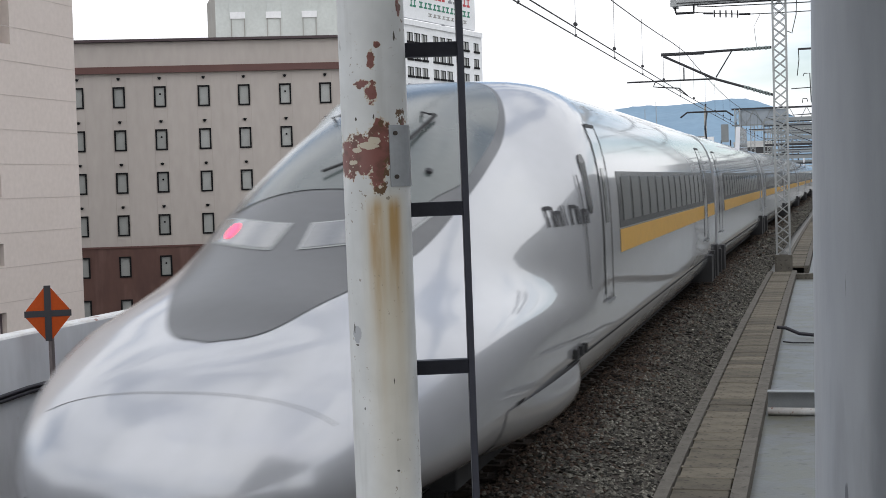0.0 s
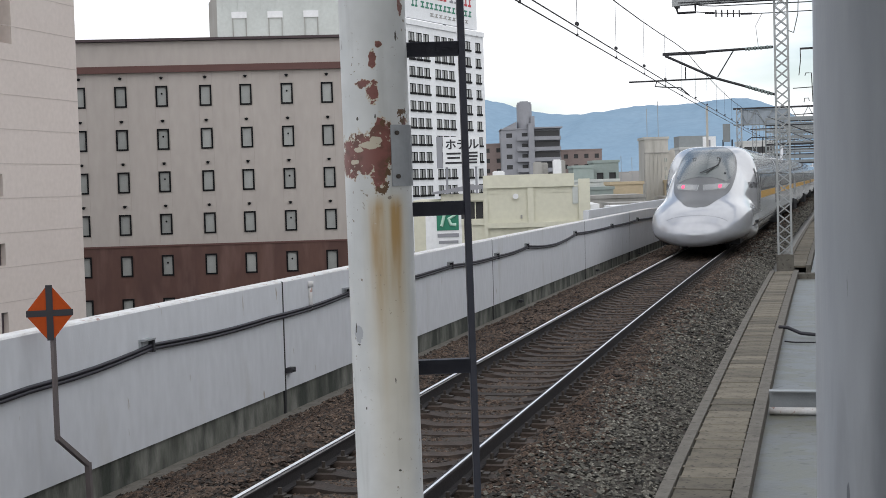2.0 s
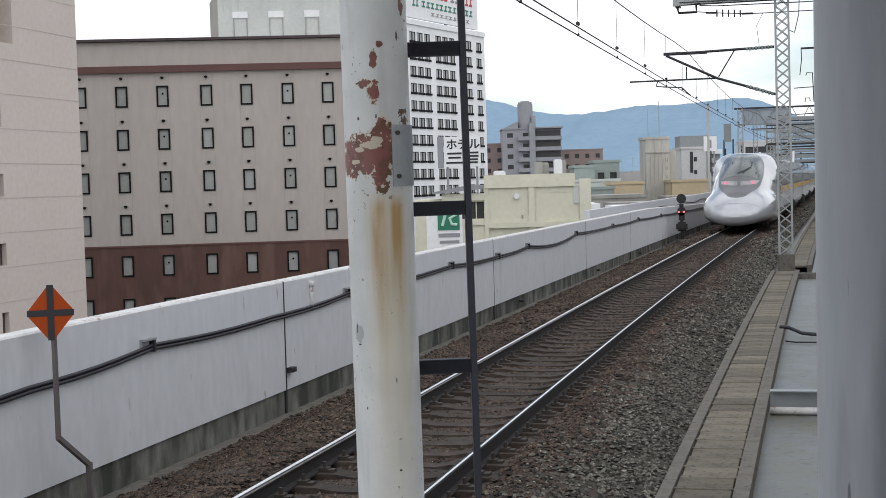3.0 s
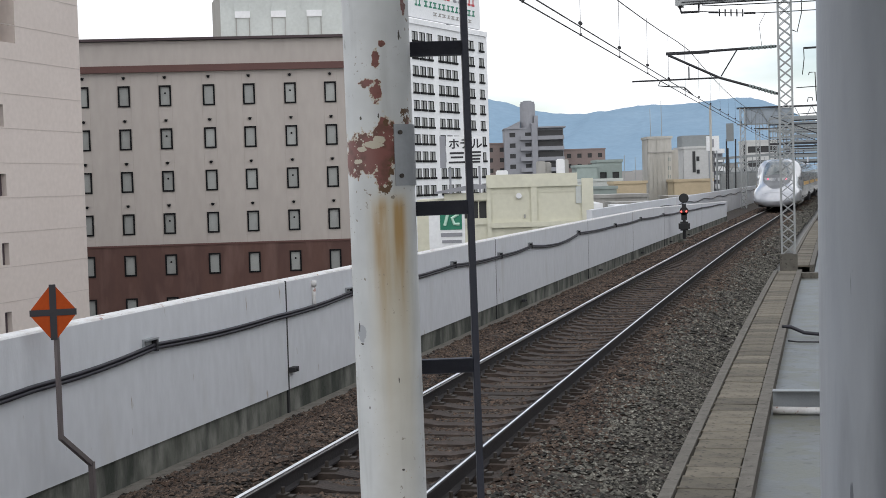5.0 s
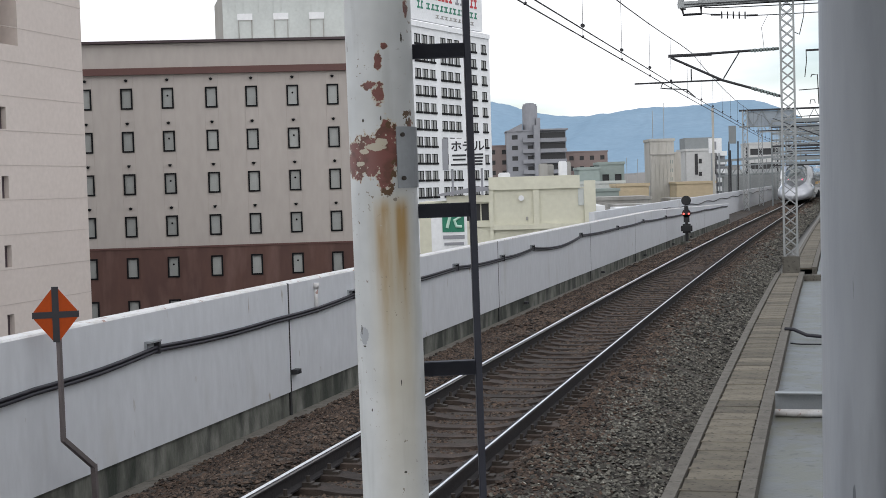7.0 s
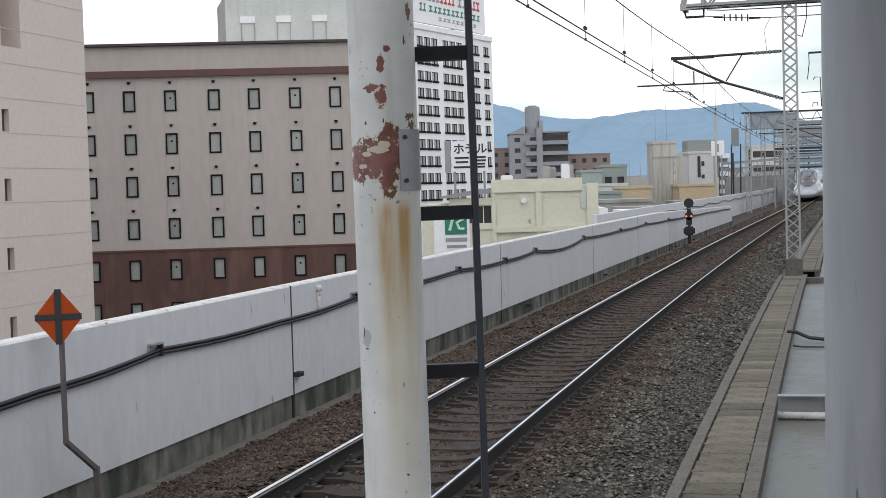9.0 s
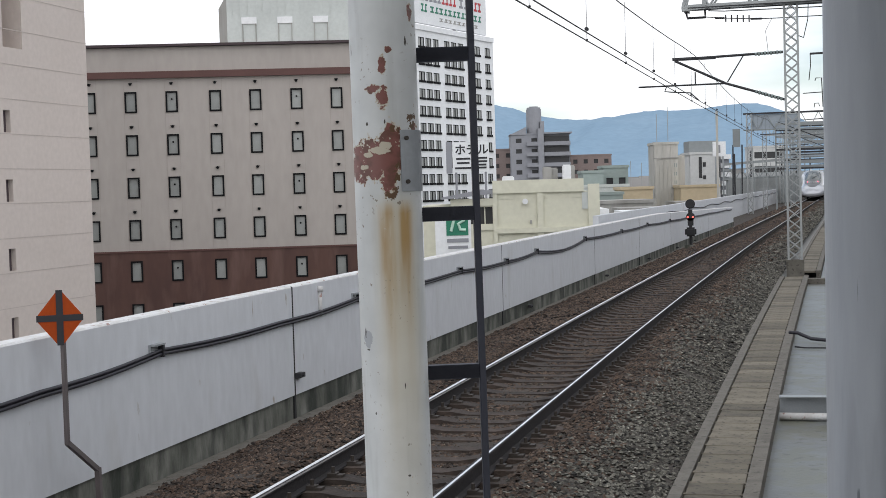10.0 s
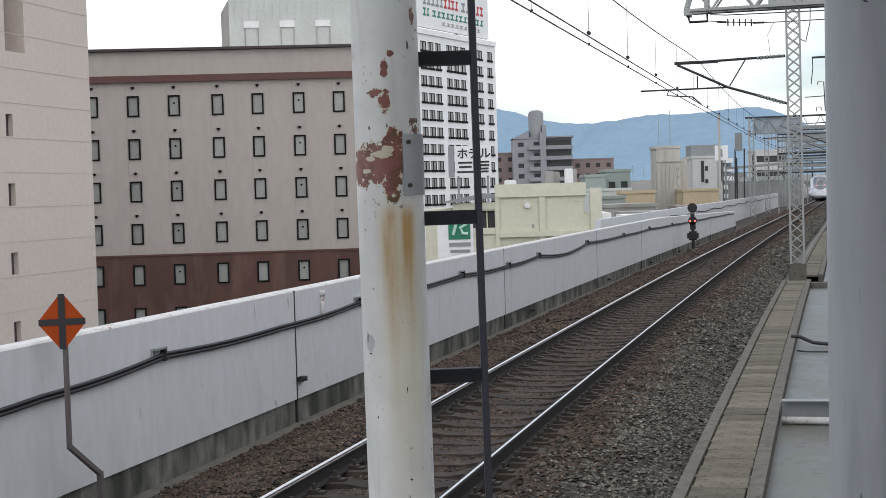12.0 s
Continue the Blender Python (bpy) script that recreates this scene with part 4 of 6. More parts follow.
CAN_UP = [(0, -0.32), (0.08, -0.2), (0.2, -0.02), (0.63, 0.27), (1.2, 0.50), (1.9, 0.80), (2.6, 1.10), (3.4, 1.46), (4.2, 1.82), (5.0, 2.13), (6.0, 2.43), (7.0, 2.58), (NOSE, 2.65)]


def oval(a, b, n, th):
    """Distance to a superellipse at the angle th from straight up."""
    s, c = abs(math.sin(th)), abs(math.cos(th))
    return 1.0 / ((s / a) ** n + (c / b) ** n) ** (1 / n)


def skin(y, th):
    """A point of the train's skin: y metres from the nose, th from the top over the side to the bottom."""
    q = min(y, NOSE)
    mid = lerp_at(MIDDLE, q)
    up = Z0 - mid
    if abs(th) <= math.pi / 2:
        k = ease((q - 5.5) / 2.8)
        ra = oval(lerp_at(LOW_W, q), up + lerp_at(LOW_UP, q), 2.15 + 0.5 * ease(q / 1.8) + 0.15 * ease((q - 2) / 3), th)
        rb = oval(lerp_at(CAN_W, q), up + lerp_at(CAN_UP, q), 2.3 + 1.6 * k, th)
        soft = 0.02 + 0.22 * min(1, 1.6 * abs(math.cos(th))) * ease((q - 0.7) / 1.0)
        r = max(ra, rb) + max(soft - abs(ra - rb), 0) ** 2 / soft * 0.25
        full = oval(1.69, 2.65, 4.2, th)
        k2 = ease((q - 6.6) / 1.7)
        r = r * (1 - k2) + full * k2
    else:
        r = oval(lerp_at(LOW_W, q), lerp_at(LOW_DN, q), 2.15 + 1.0 * ease((q - 0.4) / 3.5), th)
    return Vector((r * math.sin(th), y, mid + r * math.cos(th)))


def on_top(y, x, lift=0.0):
    a, b = 0.0, math.pi / 2
    for _ in range(26):
        m = (a + b) / 2
        if skin(y, m).x < abs(x):
            a = m
        else:
            b = m
    p = skin(y, a)
    if x < 0:
        p.x = -p.x
    if lift:
        p += skin_normal(y, math.copysign(a, x)) * lift
    return p


def on_side(y, z, side=1, lift=0.0):
    a, b = 0.15, math.pi - 0.15
    for _ in range(26):
        m = (a + b) / 2
        if skin(y, m).z > z:
            a = m
        else:
            b = m
    p = skin(y, a * side)
    if lift:
        p += skin_normal(y, a * side) * lift
    return p


def skin_normal(y, th):
    e = 0.004
    u = skin(y + e, th) - skin(max(y - e, 0), th)
    v = skin(y, th + e) - skin(y, th - e)
    n = v.cross(u).normalized()
    c = skin(y, th) - Vector((0, y, Z0))
    return n if n.dot(c) > 0 else -n


def hull(y0, y1, nose=False):
    bm = B()
    ths = [-math.pi + 2 * math.pi * i / 112 for i in range(112)]
    ys = [NOSE * (i / 74) ** 1.9 for i in range(75)] + steps(8.6, y1, 3) if nose else [y0, y1]
    rows = [[bm.verts.new(skin(y, t)) for t in ths] for y in ys]
    for r0, r1 in zip(rows, rows[1:]):
        for i in range(112):
            bm.faces.new((r0[i], r0[(i + 1) % 112], r1[(i + 1) % 112], r1[i]))
    if nose:
        c = bm.verts.new((0, -0.02, MIDDLE[0][1]))
        for i in range(112):
            bm.faces.new((rows[0][(i + 1) % 112], rows[0][i], c))
    else:
        bm.faces.new(rows[0][::-1])
    bm.faces.new(rows[-1])
    bmesh.ops.recalc_face_normals(bm, faces=bm.faces)
    for f in bm.faces:
        if len(f.verts) > 50:
            for e in f.edges:
                e.smooth = False
    return bm


def side_patch(y0, y1, z0, z1, side, lift=0.004, ny=1, nz=4, bm=None, slant=0.0):
    bm = bm or B()
    g = [[bm.verts.new(on_side(y0 + (y1 - y0) * i / ny + slant * j / nz, z0 + (z1 - z0) * j / nz, side, lift)) for j in range(nz + 1)] for i in range(ny + 1)]
    for i in range(ny):
        for j in range(nz):
            q = (g[i][j], g[i + 1][j], g[i + 1][j + 1], g[i][j + 1])
            bm.faces.new(q if side > 0 else q[::-1])
    return bm


def top_patch(outline, y0, y1, ny, nx, lift, skew=0.0):
    """A patch on the nose between y0 and y1, from outline(y)[0] to outline(y)[1] in x."""
    bm = B()
    g = []
    for i in range(ny + 1):
        y = y0 + (y1 - y0) * i / ny
        a, b = outline(y)
        g.append([bm.verts.new(on_top(y + skew * (a + (b - a) * j / nx) ** 2, a + (b - a) * j / nx, lift)) for j in range(nx + 1)])
    for i in range(ny):
        for j in range(nx):
            bm.faces.new((g[i][j], g[i][j + 1], g[i + 1][j + 1], g[i + 1][j]))
    return bm


def visor(y):
    """Half width of the dark visor: a drop, round at the foot, that narrows into the roof."""
    return lerp_at([(1.0, 0.0), (1.03, 0.16), (1.17, 0.34), (1.5, 0.51), (2.1, 0.73), (3.0, 0.94), (4.0, 1.03), (5.0, 1.055), (6.0, 1.0), (6.6, 0.82), (6.95, 0.58), (7.12, 0.36), (7.2, 0.0)], y)



def car_details(car, y0, y1, rows, first, doors, pitch=1.04):
    """Window band, panes, stripe, doors, skirt line and undergear of one car, both sides."""
    a, b = first - 0.25, first + pitch * rows + 0.1
    for side in (1, -1):
        part("window_band", side_patch(a, y1 - 0.05 if first < 12 and y0 > 1 else y1 - 0.1, 1.95, 2.62, side, 0.004), M["band"], car, "dark glossy window band")
        part("stripe", side_patch(a, y1 - 0.05, 1.66, 1.93, side, 0.004), M["yellow"], car, "golden yellow stripe")
        for k in range(rows):
            p = side_patch(first + pitch * k + 0.12, first + pitch * k + pitch - 0.12, 2.03, 2.56, side, 0.009)
            part("window_pane", p, M["pane"], car)
        for d in doors:
            w = 0.55 if d < 9 else 0.82
            door = part("door", side_patch(d, d + w, 1.26, 3.12, side, 0.006, nz=10), M["body"], car, "grey plug door")
            for e, t in ((d - 0.03, 0.03), (d + w, 0.065)):
                part("door_seal", side_patch(e, e + t, 1.24 - t, 3.14, side, 0.010, nz=10), M["black"], door)
            part("door_seal", side_patch(d, d + w, 3.10, 3.14, side, 0.010), M["black"], door)
            part("door_sill", side_patch(d - 0.05, d + w + 0.12, 1.17, 1.21, side, 0.03), M["galv"], door)
            part("door_window", side_patch(d + w * 0.3, d + w * 0.7, 2.05, 2.65, side, 0.011), M["pane"], door)
        for e in (y1 - 0.5, y1 - 1.35, y1 - 2.3, y0 + 0.25, y0 + 1.3) if y0 > 1 else (y1 - 0.5, y1 - 1.35, y1 - 2.3):
            part("step_box", box(B(), side * 1.3, side * 1.76, e, e + 0.36 + 0.2 * math.sin(e * 3), 0.26, 0.90 + 0.08 * math.sin(e * 5)), M["under"], car)
        part("skirt_seam", side_patch(max(y0, 3.0), y1, 0.80, 0.825, side, 0.006, ny=6), M["under"], car)
    for c in (y0 + 3.6 if y0 > 1 else 5.6, y1 - 3.6):
        bm = box(B(), -1.35, -1.1, c - 1.7, c + 1.7, 0.35, 0.6)
        box(bm, 1.1, 1.35, c - 1.7, c + 1.7, 0.35, 0.6)
        box(bm, -1.12, 1.12, c - 0.3, c + 0.3, 0.4, 0.62)
        bogie = part("bogie", bm, M["under"], car, "dark bogie frame")
        for dy in (-1.25, 1.25):
            for x in (-0.7525, 0.7525):
                bm = bar(B(), (x - 0.065, c + dy, 0.43), (x + 0.065, c + dy, 0.43), 0.43, 24)
                bar(bm, (x, c + dy, 0.43), (x * 0.2, c + dy, 0.43), 0.09, 12)
                part("wheel", bm, M["under"], bogie)


def build_train():
    cars = []
    label = "silver grey train {} and yellow stripe"
    car = tagged(empty("train_car"), label.format("end car with duck-bill nose"), "train car", "cars of the train")
    part("body", hull(0, 25.9, True), M["body"], car, "silver grey smooth body shell", True)
    part("visor", top_patch(lambda y: (-visor(y), visor(y)), 1.001, 7.199, 94, 30, 0.006), M["face"], car, "dark grey glossy visor", True)
    part("windscreen", top_patch(lambda y: (-visor(y) * (0.93 - 0.12 * ease((4.4 - y) / 0.9)), visor(y) * (0.93 - 0.12 * ease((4.4 - y) / 0.9))), 3.5, 6.85, 36, 20, 0.012, 0.0), M["glass"], car, "tinted cab windscreen", True)
    for sx in (-1, 1):
        def lamp(y, sx=sx):
            f = (y - 2.505) / 0.39
            a, b = 0.13 - 0.03 * f, 0.78 + 0.10 * f
            return (a, b) if sx > 0 else (-b, -a)

        def rim(y, sx=sx):
            a, b = lamp(y)
            return a - 0.025, b + 0.025
        part("lamp_rim", top_patch(rim, 2.48, 2.92, 6, 10, 0.010, 0.78), M["mast"], car, smooth=True)
        part("lamp_cover", top_patch(lamp, 2.505, 2.895, 6, 10, 0.014, 0.78), M["lampglass"], car, "pale glass lamp cover", True)

        def glow(y, sx=sx):
            c = sx * 0.62
            h = 0.06 * math.sqrt(max(0.02, 1 - ((y - 2.70) / 0.135) ** 2))
            return c - h, c + h
        part("tail_lamp", top_patch(glow, 2.57, 2.83, 8, 6, 0.018, 0.78), M["taillamp"], car, "lit red tail lamp", True)
        # side cab window and the seam of the visor's shoulder
        bm = B()
        ring = [(7.15 + 0.10 * math.cos(a), (2.70 if math.sin(a) >= 0 else 2.27) + 0.10 * math.sin(a)) for a in [2 * math.pi * (k + 0.5) / 20 for k in range(20)]]
        vs = [bm.verts.new(on_side(y, z, sx, 0.012)) for y, z in ring]
        mid = [bm.verts.new(on_side(7.15, z, sx, 0.012)) for z in (2.70, 2.27)]
        for k in range(20):
            q = [vs[k], vs[(k + 1) % 20], mid[0] if k < 9 or k == 19 else mid[1]]
            if k in (9, 19):
                q = [vs[k], vs[(k + 1) % 20], mid[1] if k == 9 else mid[0], mid[0] if k == 9 else mid[1]]
            bm.faces.new(q if sx > 0 else q[::-1])
        part("cab_window", bm, M["band"], car, "dark rounded cab side window")
        part("handrail", side_patch(6.83, 6.86, 1.40, 2.58, sx, 0.016, 1, 10), M["dark"], car)
        # lettering as plain bars
        for w, g, tall in ((0.24, 0, 1), (0.17, 0.28, 0.75), (0.06, 0.49, 1), (0.06, 0.58, 1), (0.23, 0.76, 1), (0.1, 1.02, 0.9), (0.17, 1.15, 0.75), (0.1, 1.36, 0.75)):
            t = min(0.05, w * 0.4)
            part("letter_stem", side_patch(5.72 + g * 0.92, 5.72 + g * 0.92 + t, 2.08, 2.09 + 0.19 * tall, sx, 0.012, 1, 3), M["ink"], car, "dark lettering bars")
            if w > 0.1:
                part("letter_stem", side_patch(5.72 + g * 0.92 + w - t, 5.72 + g * 0.92 + w, 2.08, 2.09 + 0.18 * tall, sx, 0.012, 1, 3), M["ink"], car)
                part("letter_bar", side_patch(5.72 + g * 0.92 + t, 5.72 + g * 0.92 + w - t, 2.055 + 0.19 * tall, 2.09 + 0.19 * tall, sx, 0.012, 1, 1), M["ink"], car)
        # fairing over the leading wheel
        bm = B()
        rows = []
        for k in range(15):
            y = 2.7 + 3.3 * k / 14
            bulge = 0.13 * ease(k / 10) if k < 13 else 0.09 if k == 13 else -0.03
            rows.append([bm.verts.new(on_side(y, 0.30 + 0.50 * j / 8, sx, bulge * math.sin(math.pi * (0.12 + 0.80 * j / 8)) + 0.006)) for j in range(9)])
        for r0, r1 in zip(rows, rows[1:]):
            for j in range(8):
                q = (r0[j], r1[j], r1[j + 1], r0[j + 1])
                bm.faces.new(q if sx > 0 else q[::-1])
        part("wheel_fairing", bm, M["body"], car, "bulging silver wheel fairing", True)
        for y in (5.55, 5.85, 6.1):
            part("step_bracket", box(B(), sx * 1.55, sx * 1.74, y, y + 0.07, 0.84, 0.93), M["under"], car)
    wip = B()
    for x0 in (0.25,):
        tube(wip, [on_top(3.75, 0.1, 0.05), on_top(4.5, 0.45, 0.06), on_top(5.2, 0.5, 0.05)], 0.018, 6)
        tube(wip, [on_top(3.75, -0.1, 0.05), on_top(4.3, 0.36, 0.06)], 0.014, 6)
    part("wiper", wip, M["black"], car)
    for x in (-0.42, 0.42):
        part("grab_hook", tube(B(), [on_top(5.2, x - 0.04, 0.015), on_top(5.16, x - 0.04, 0.06), on_top(5.16, x + 0.04, 0.06), on_top(5.32, x + 0.04, 0.015)], 0.012, 6), M["dark"], car)
    part("washer_cap", bar(B(), on_top(4.1, 0.72, 0.01), on_top(4.1, 0.72, 0.04), 0.032, 10), M["dark"], car)
    seam = B()
    pts = [on_top(0.44 + 0.12 * x * x, x, 0.002) for x in steps(-0.92, 1.04, 0.08)]
    tube(seam, pts, 0.0028, 5)
    part("nose_seam", seam, M["skirt"], car)
    car_details(car, 0.0, 25.9, 13, 9.45, (7.83, 22.7), 0.995)
    part("skirt", box(B(), -1.3, 1.3, 2.5, 25.8, 0.24, 0.9), M["under"], car)
    cars.append((car, 0.0))
    # intermediate cars share one build
    mid = tagged(empty("train_car"), label.format("middle car with dark window band"), "train car", "cars of the train")
    off = 12.0

    def shifted(ob):
        ob.data.transform(Matrix.Translation((0, -off, 0)))
    part("body", hull(off, off + 24.5), M["body"], mid, "silver grey smooth body shell", True)
    car_details(mid, off, off + 24.5, 17, off + 3.0, (off + 1.0, off + 22.3))
    part("skirt", box(B(), -1.3, 1.3, off + 0.1, off + 24.4, 0.22, 0.9), M["under"], mid)
    gw = hull(off - 0.5, off)
    for v in gw.verts:
        v.co.x, v.co.z = v.co.x * 0.965, Z0 + (v.co.z - Z0) * 0.97
    part("gangway", gw, M["black"], mid, "black gangway bellows")
    for ob in mid.children_recursive:
        shifted(ob)
    cars.append((mid, 26.4))
    for k in range(1, 7):
        cars.append((copy_thing(mid, Matrix()), 26.4 + 25 * k))
    # pantograph on one car's roof
    for k in (1, 5):
        c = cars[k][0]
        bm = B()
        tube(bm, [(0, 19.0, 3.62), (0, 18.2, 4.3), (0, 19.0, 4.85)], 0.04, 6)
        tube(bm, [(-0.95, 19.0, 4.72), (-0.7, 19.0, 4.9), (0.7, 19.0, 4.9), (0.95, 19.0, 4.72)], 0.035, 6)
        part("pantograph", bm, M["black"], c, "black pantograph raised to the wire")
        bm = B()
        for sx in (-1, 1):
            v = [bm.verts.new(p) for x in (sx * 1.15, sx * 1.3) for p in ((x, 16.2, 3.3), (x, 21.8, 3.3), (x, 20.9, 4.25), (x, 17.1, 4.25))]
            bm.faces.new(v[:4]), bm.faces.new(v[4:][::-1])
            for i in range(4):
                bm.faces.new((v[i], v[4 + i], v[4 + (i + 1) % 4], v[(i + 1) % 4]))
        part("pantograph_shield", bm, M["body"], c, "grey pantograph side shield")
    return cars


# ---------- buildings ----------
def frame_of(o, deg, z=-9.0):
    """A building's own space: x along its front, y away from the viewer, z up from the ground."""
    return pose(o[0], o[1], z, 0, 0, deg)


def window_thing(parent, mesh_set, m):
    """A window from shared meshes: (name, mesh) pairs; the first holds the others."""
    host = None
    for nm, me in mesh_set:
        ob = new(nm, me)
        if host is None:
            ob.parent = parent
            ob.matrix_basis = m
            host = ob
        else:
            ob.parent = host
    return host


def shared(name, bm, material):
    me = bpy.data.meshes.new(name)
    bm.normal_update()
    bm.to_mesh(me)
    bm.free()
    me.materials.append(material)
    return me


def frame_mesh(w, h, t, d):
    bm = B()
    box(bm, -w / 2, -w / 2 + t, -d, 0.0, 0, h)
    box(bm, w / 2 - t, w / 2, -d, 0.0, 0, h)
    box(bm, -w / 2 + t, w / 2 - t, -d, 0.0, 0, t)
    box(bm, -w / 2 + t, w / 2 - t, -d, 0.0, h - t, h)
    return bm


def wall_with_holes(x0, x1, z0, z1, holes, thick=0.25):
    """A facade slab at y 0..thick with rectangular openings, as a grid of pieces joined."""
    xs = sorted({x0, x1, *[h[0] for h in holes], *[h[1] for h in holes]})
    zs = sorted({z0, z1, *[h[2] for h in holes], *[h[3] for h in holes]})
    bm = B()
    vert = {}

    def v(x, y, z):
        k = (round(x, 4), round(y, 4), round(z, 4))
        if k not in vert:
            vert[k] = bm.verts.new((x, y, z))
        return vert[k]
    solid = {}
    for i in range(len(xs) - 1):
        for j in range(len(zs) - 1):
            cx, cz = (xs[i] + xs[i + 1]) / 2, (zs[j] + zs[j + 1]) / 2
            solid[i, j] = not any(h[0] < cx < h[1] and h[2] < cz < h[3] for h in holes)
    for (i, j), ok in solid.items():
        if not ok:
            continue
        a, b, c, d = xs[i], xs[i + 1], zs[j], zs[j + 1]
        bm.faces.new((v(a, 0, c), v(b, 0, c), v(b, 0, d), v(a, 0, d)))
        bm.faces.new((v(a, thick, c), v(a, thick, d), v(b, thick, d), v(b, thick, c)))
        for (di, dj), q in (((-1, 0), ((a, c), (a, d))), ((1, 0), ((b, d), (b, c))), ((0, -1), ((b, c), (a, c))), ((0, 1), ((a, d), (b, d)))):
            if not solid.get((i + di, j + dj), False):
                (p, r), (s, t) = q
                bm.faces.new((v(p, 0, r), v(p, thick, r), v(s, thick, t), v(s, 0, t)))
    return bm


def build_hotel():
    # the front runs from behind the neighbour to behind the white pole
    m = frame_of((-43.5, 89.4), 18.5)
    h = tagged(empty("hotel_building", m), "beige hotel block with small dark-framed windows and a brown tiled base", "building")
    W0, W1, TOP = -9.0, 19.3, 22.05
    cols = [-0.30, 2.48, 5.26, 8.23, 10.97, 13.79, 16.55]
    cols = [c - 0.02 for c in cols]
    wz = [5.8, 8.64, 11.55, 14.46, 17.40]
    ww, wh = 0.82, 1.44
    holes = [(c - ww / 2, c + ww / 2, z, z + wh) for c in cols for z in [2.85] + wz]
    upper = [q for q in holes if q[2] > 8.5]
    lower = [q for q in holes if q[2] < 8.5]
    part("wall", wall_with_holes(W0, W1, 7.92, TOP - 0.2, upper), M["hotel"], h, "beige tiled wall")
    part("base_wall", wall_with_holes(W0, W1, 0.0, 7.92, lower), M["hotelbase"], h, "dark brown tiled base wall")
    part("back_block", box(B(), W0, W1, 0.9, 14, 0, TOP - 0.3), M["hotel"], h)
    part("base_ledge", box(B(), W0, W1 + 0.05, -0.06, -0.003, 7.82, 7.94), M["hotelband"], h)
    part("cornice", box(B(), W0, W1 + 0.25, -0.28, -0.003, 19.74, 20.2), M["hotelband"], h, "maroon cornice band")
    part("roof_cap", box(B(), W0, W1 + 0.3, -0.34, 0.5, TOP - 0.17, TOP), M["roofcap"], h, "dark purple brown roof cap")
    sets = [("window_frame", shared("window_frame", frame_mesh(ww, wh, 0.11, 0.06), M["winframe"])),
            ("pane", shared("pane", box(B(), -ww / 2 + 0.09, ww / 2 - 0.09, 0.06, 0.09, 0.09, wh - 0.09), M["blind"]))]
    vent = shared("vent", bar(box(B(), -0.13, 0.13, -0.12, -0.0, -0.02, 0.02), (0, -0.13, -0.05), (0, 0, -0.05), 0.10, 8), M["winframe"])
    latch = shared("vent_cap", bar(B(), (0.0, -0.0, 0.9), (0.0, 0.07, 0.9), 0.07, 8), M["winframe"])
    for i, c in enumerate(cols):
        for z in [2.85] + wz:
            host = window_thing(h, sets, Matrix.Translation((c, 0, z)))
            if i in (2, 5):
                lt = new("vent_cap", latch)
                lt.parent = host
            if z > 8:
                ob = new("vent", vent)
                ob.parent = h
                ob.matrix_basis = Matrix.Translation((c, 0, z + wh + 0.58))
    for cc in cols:
        for e in (cc - ww / 2 - 0.06, cc + ww / 2 + 0.04):
            part("facade_seam", box(B(), e, e + 0.02, -0.012, -0.003, 7.95, 19.7), M["seam"], h)
    # roof house behind
    a = tagged(empty("roof_house", m), "pale grey green plant room on the hotel roof", "roof house")
    part("wall", box(B(), 8.75, 22.3, 6.0, 14, TOP - 0.3, TOP + 6.0), M["annex"], a, "pale grey green panel wall")
    bm = B()
    v = [bm.verts.new(q) for q in ((8.1, 6.9, TOP - 0.3), (8.76, 6.0, TOP - 0.3), (8.76, 6.0, TOP + 4.1), (8.1, 6.9, TOP + 3.2), (8.1, 13, TOP - 0.3), (8.76, 13, TOP - 0.3), (8.76, 13, TOP + 4.1), (8.1, 13, TOP + 3.2))]
    for f in ((0, 1, 2, 3), (4, 7, 6, 5), (0, 3, 7, 4), (3, 2, 6, 7)):
        bm.faces.new([v[i] for i in f])
    for k in range(24):
        part("panel_rib", box(B(), 9.1 + 0.55 * k, 9.16 + 0.55 * k, 5.96, 5.998, TOP + 2.6, TOP + 5.9), M["annex"], a)
    part("corner_chamfer", bm, M["block"], a)
    for k in range(3):
        part("louvre", box(B(), 9.8 + 2.6 * k, 10.9 + 2.6 * k, 5.9, 6.0, TOP + 1.98, TOP + 2.45), M["white"], a)
        for xx in (9.85, 10.8):
            part("panel_post", box(B(), xx + 2.6 * k, xx + 0.06 + 2.6 * k, 5.93, 6.0, TOP - 0.3, TOP + 1.98), M["block"], a)


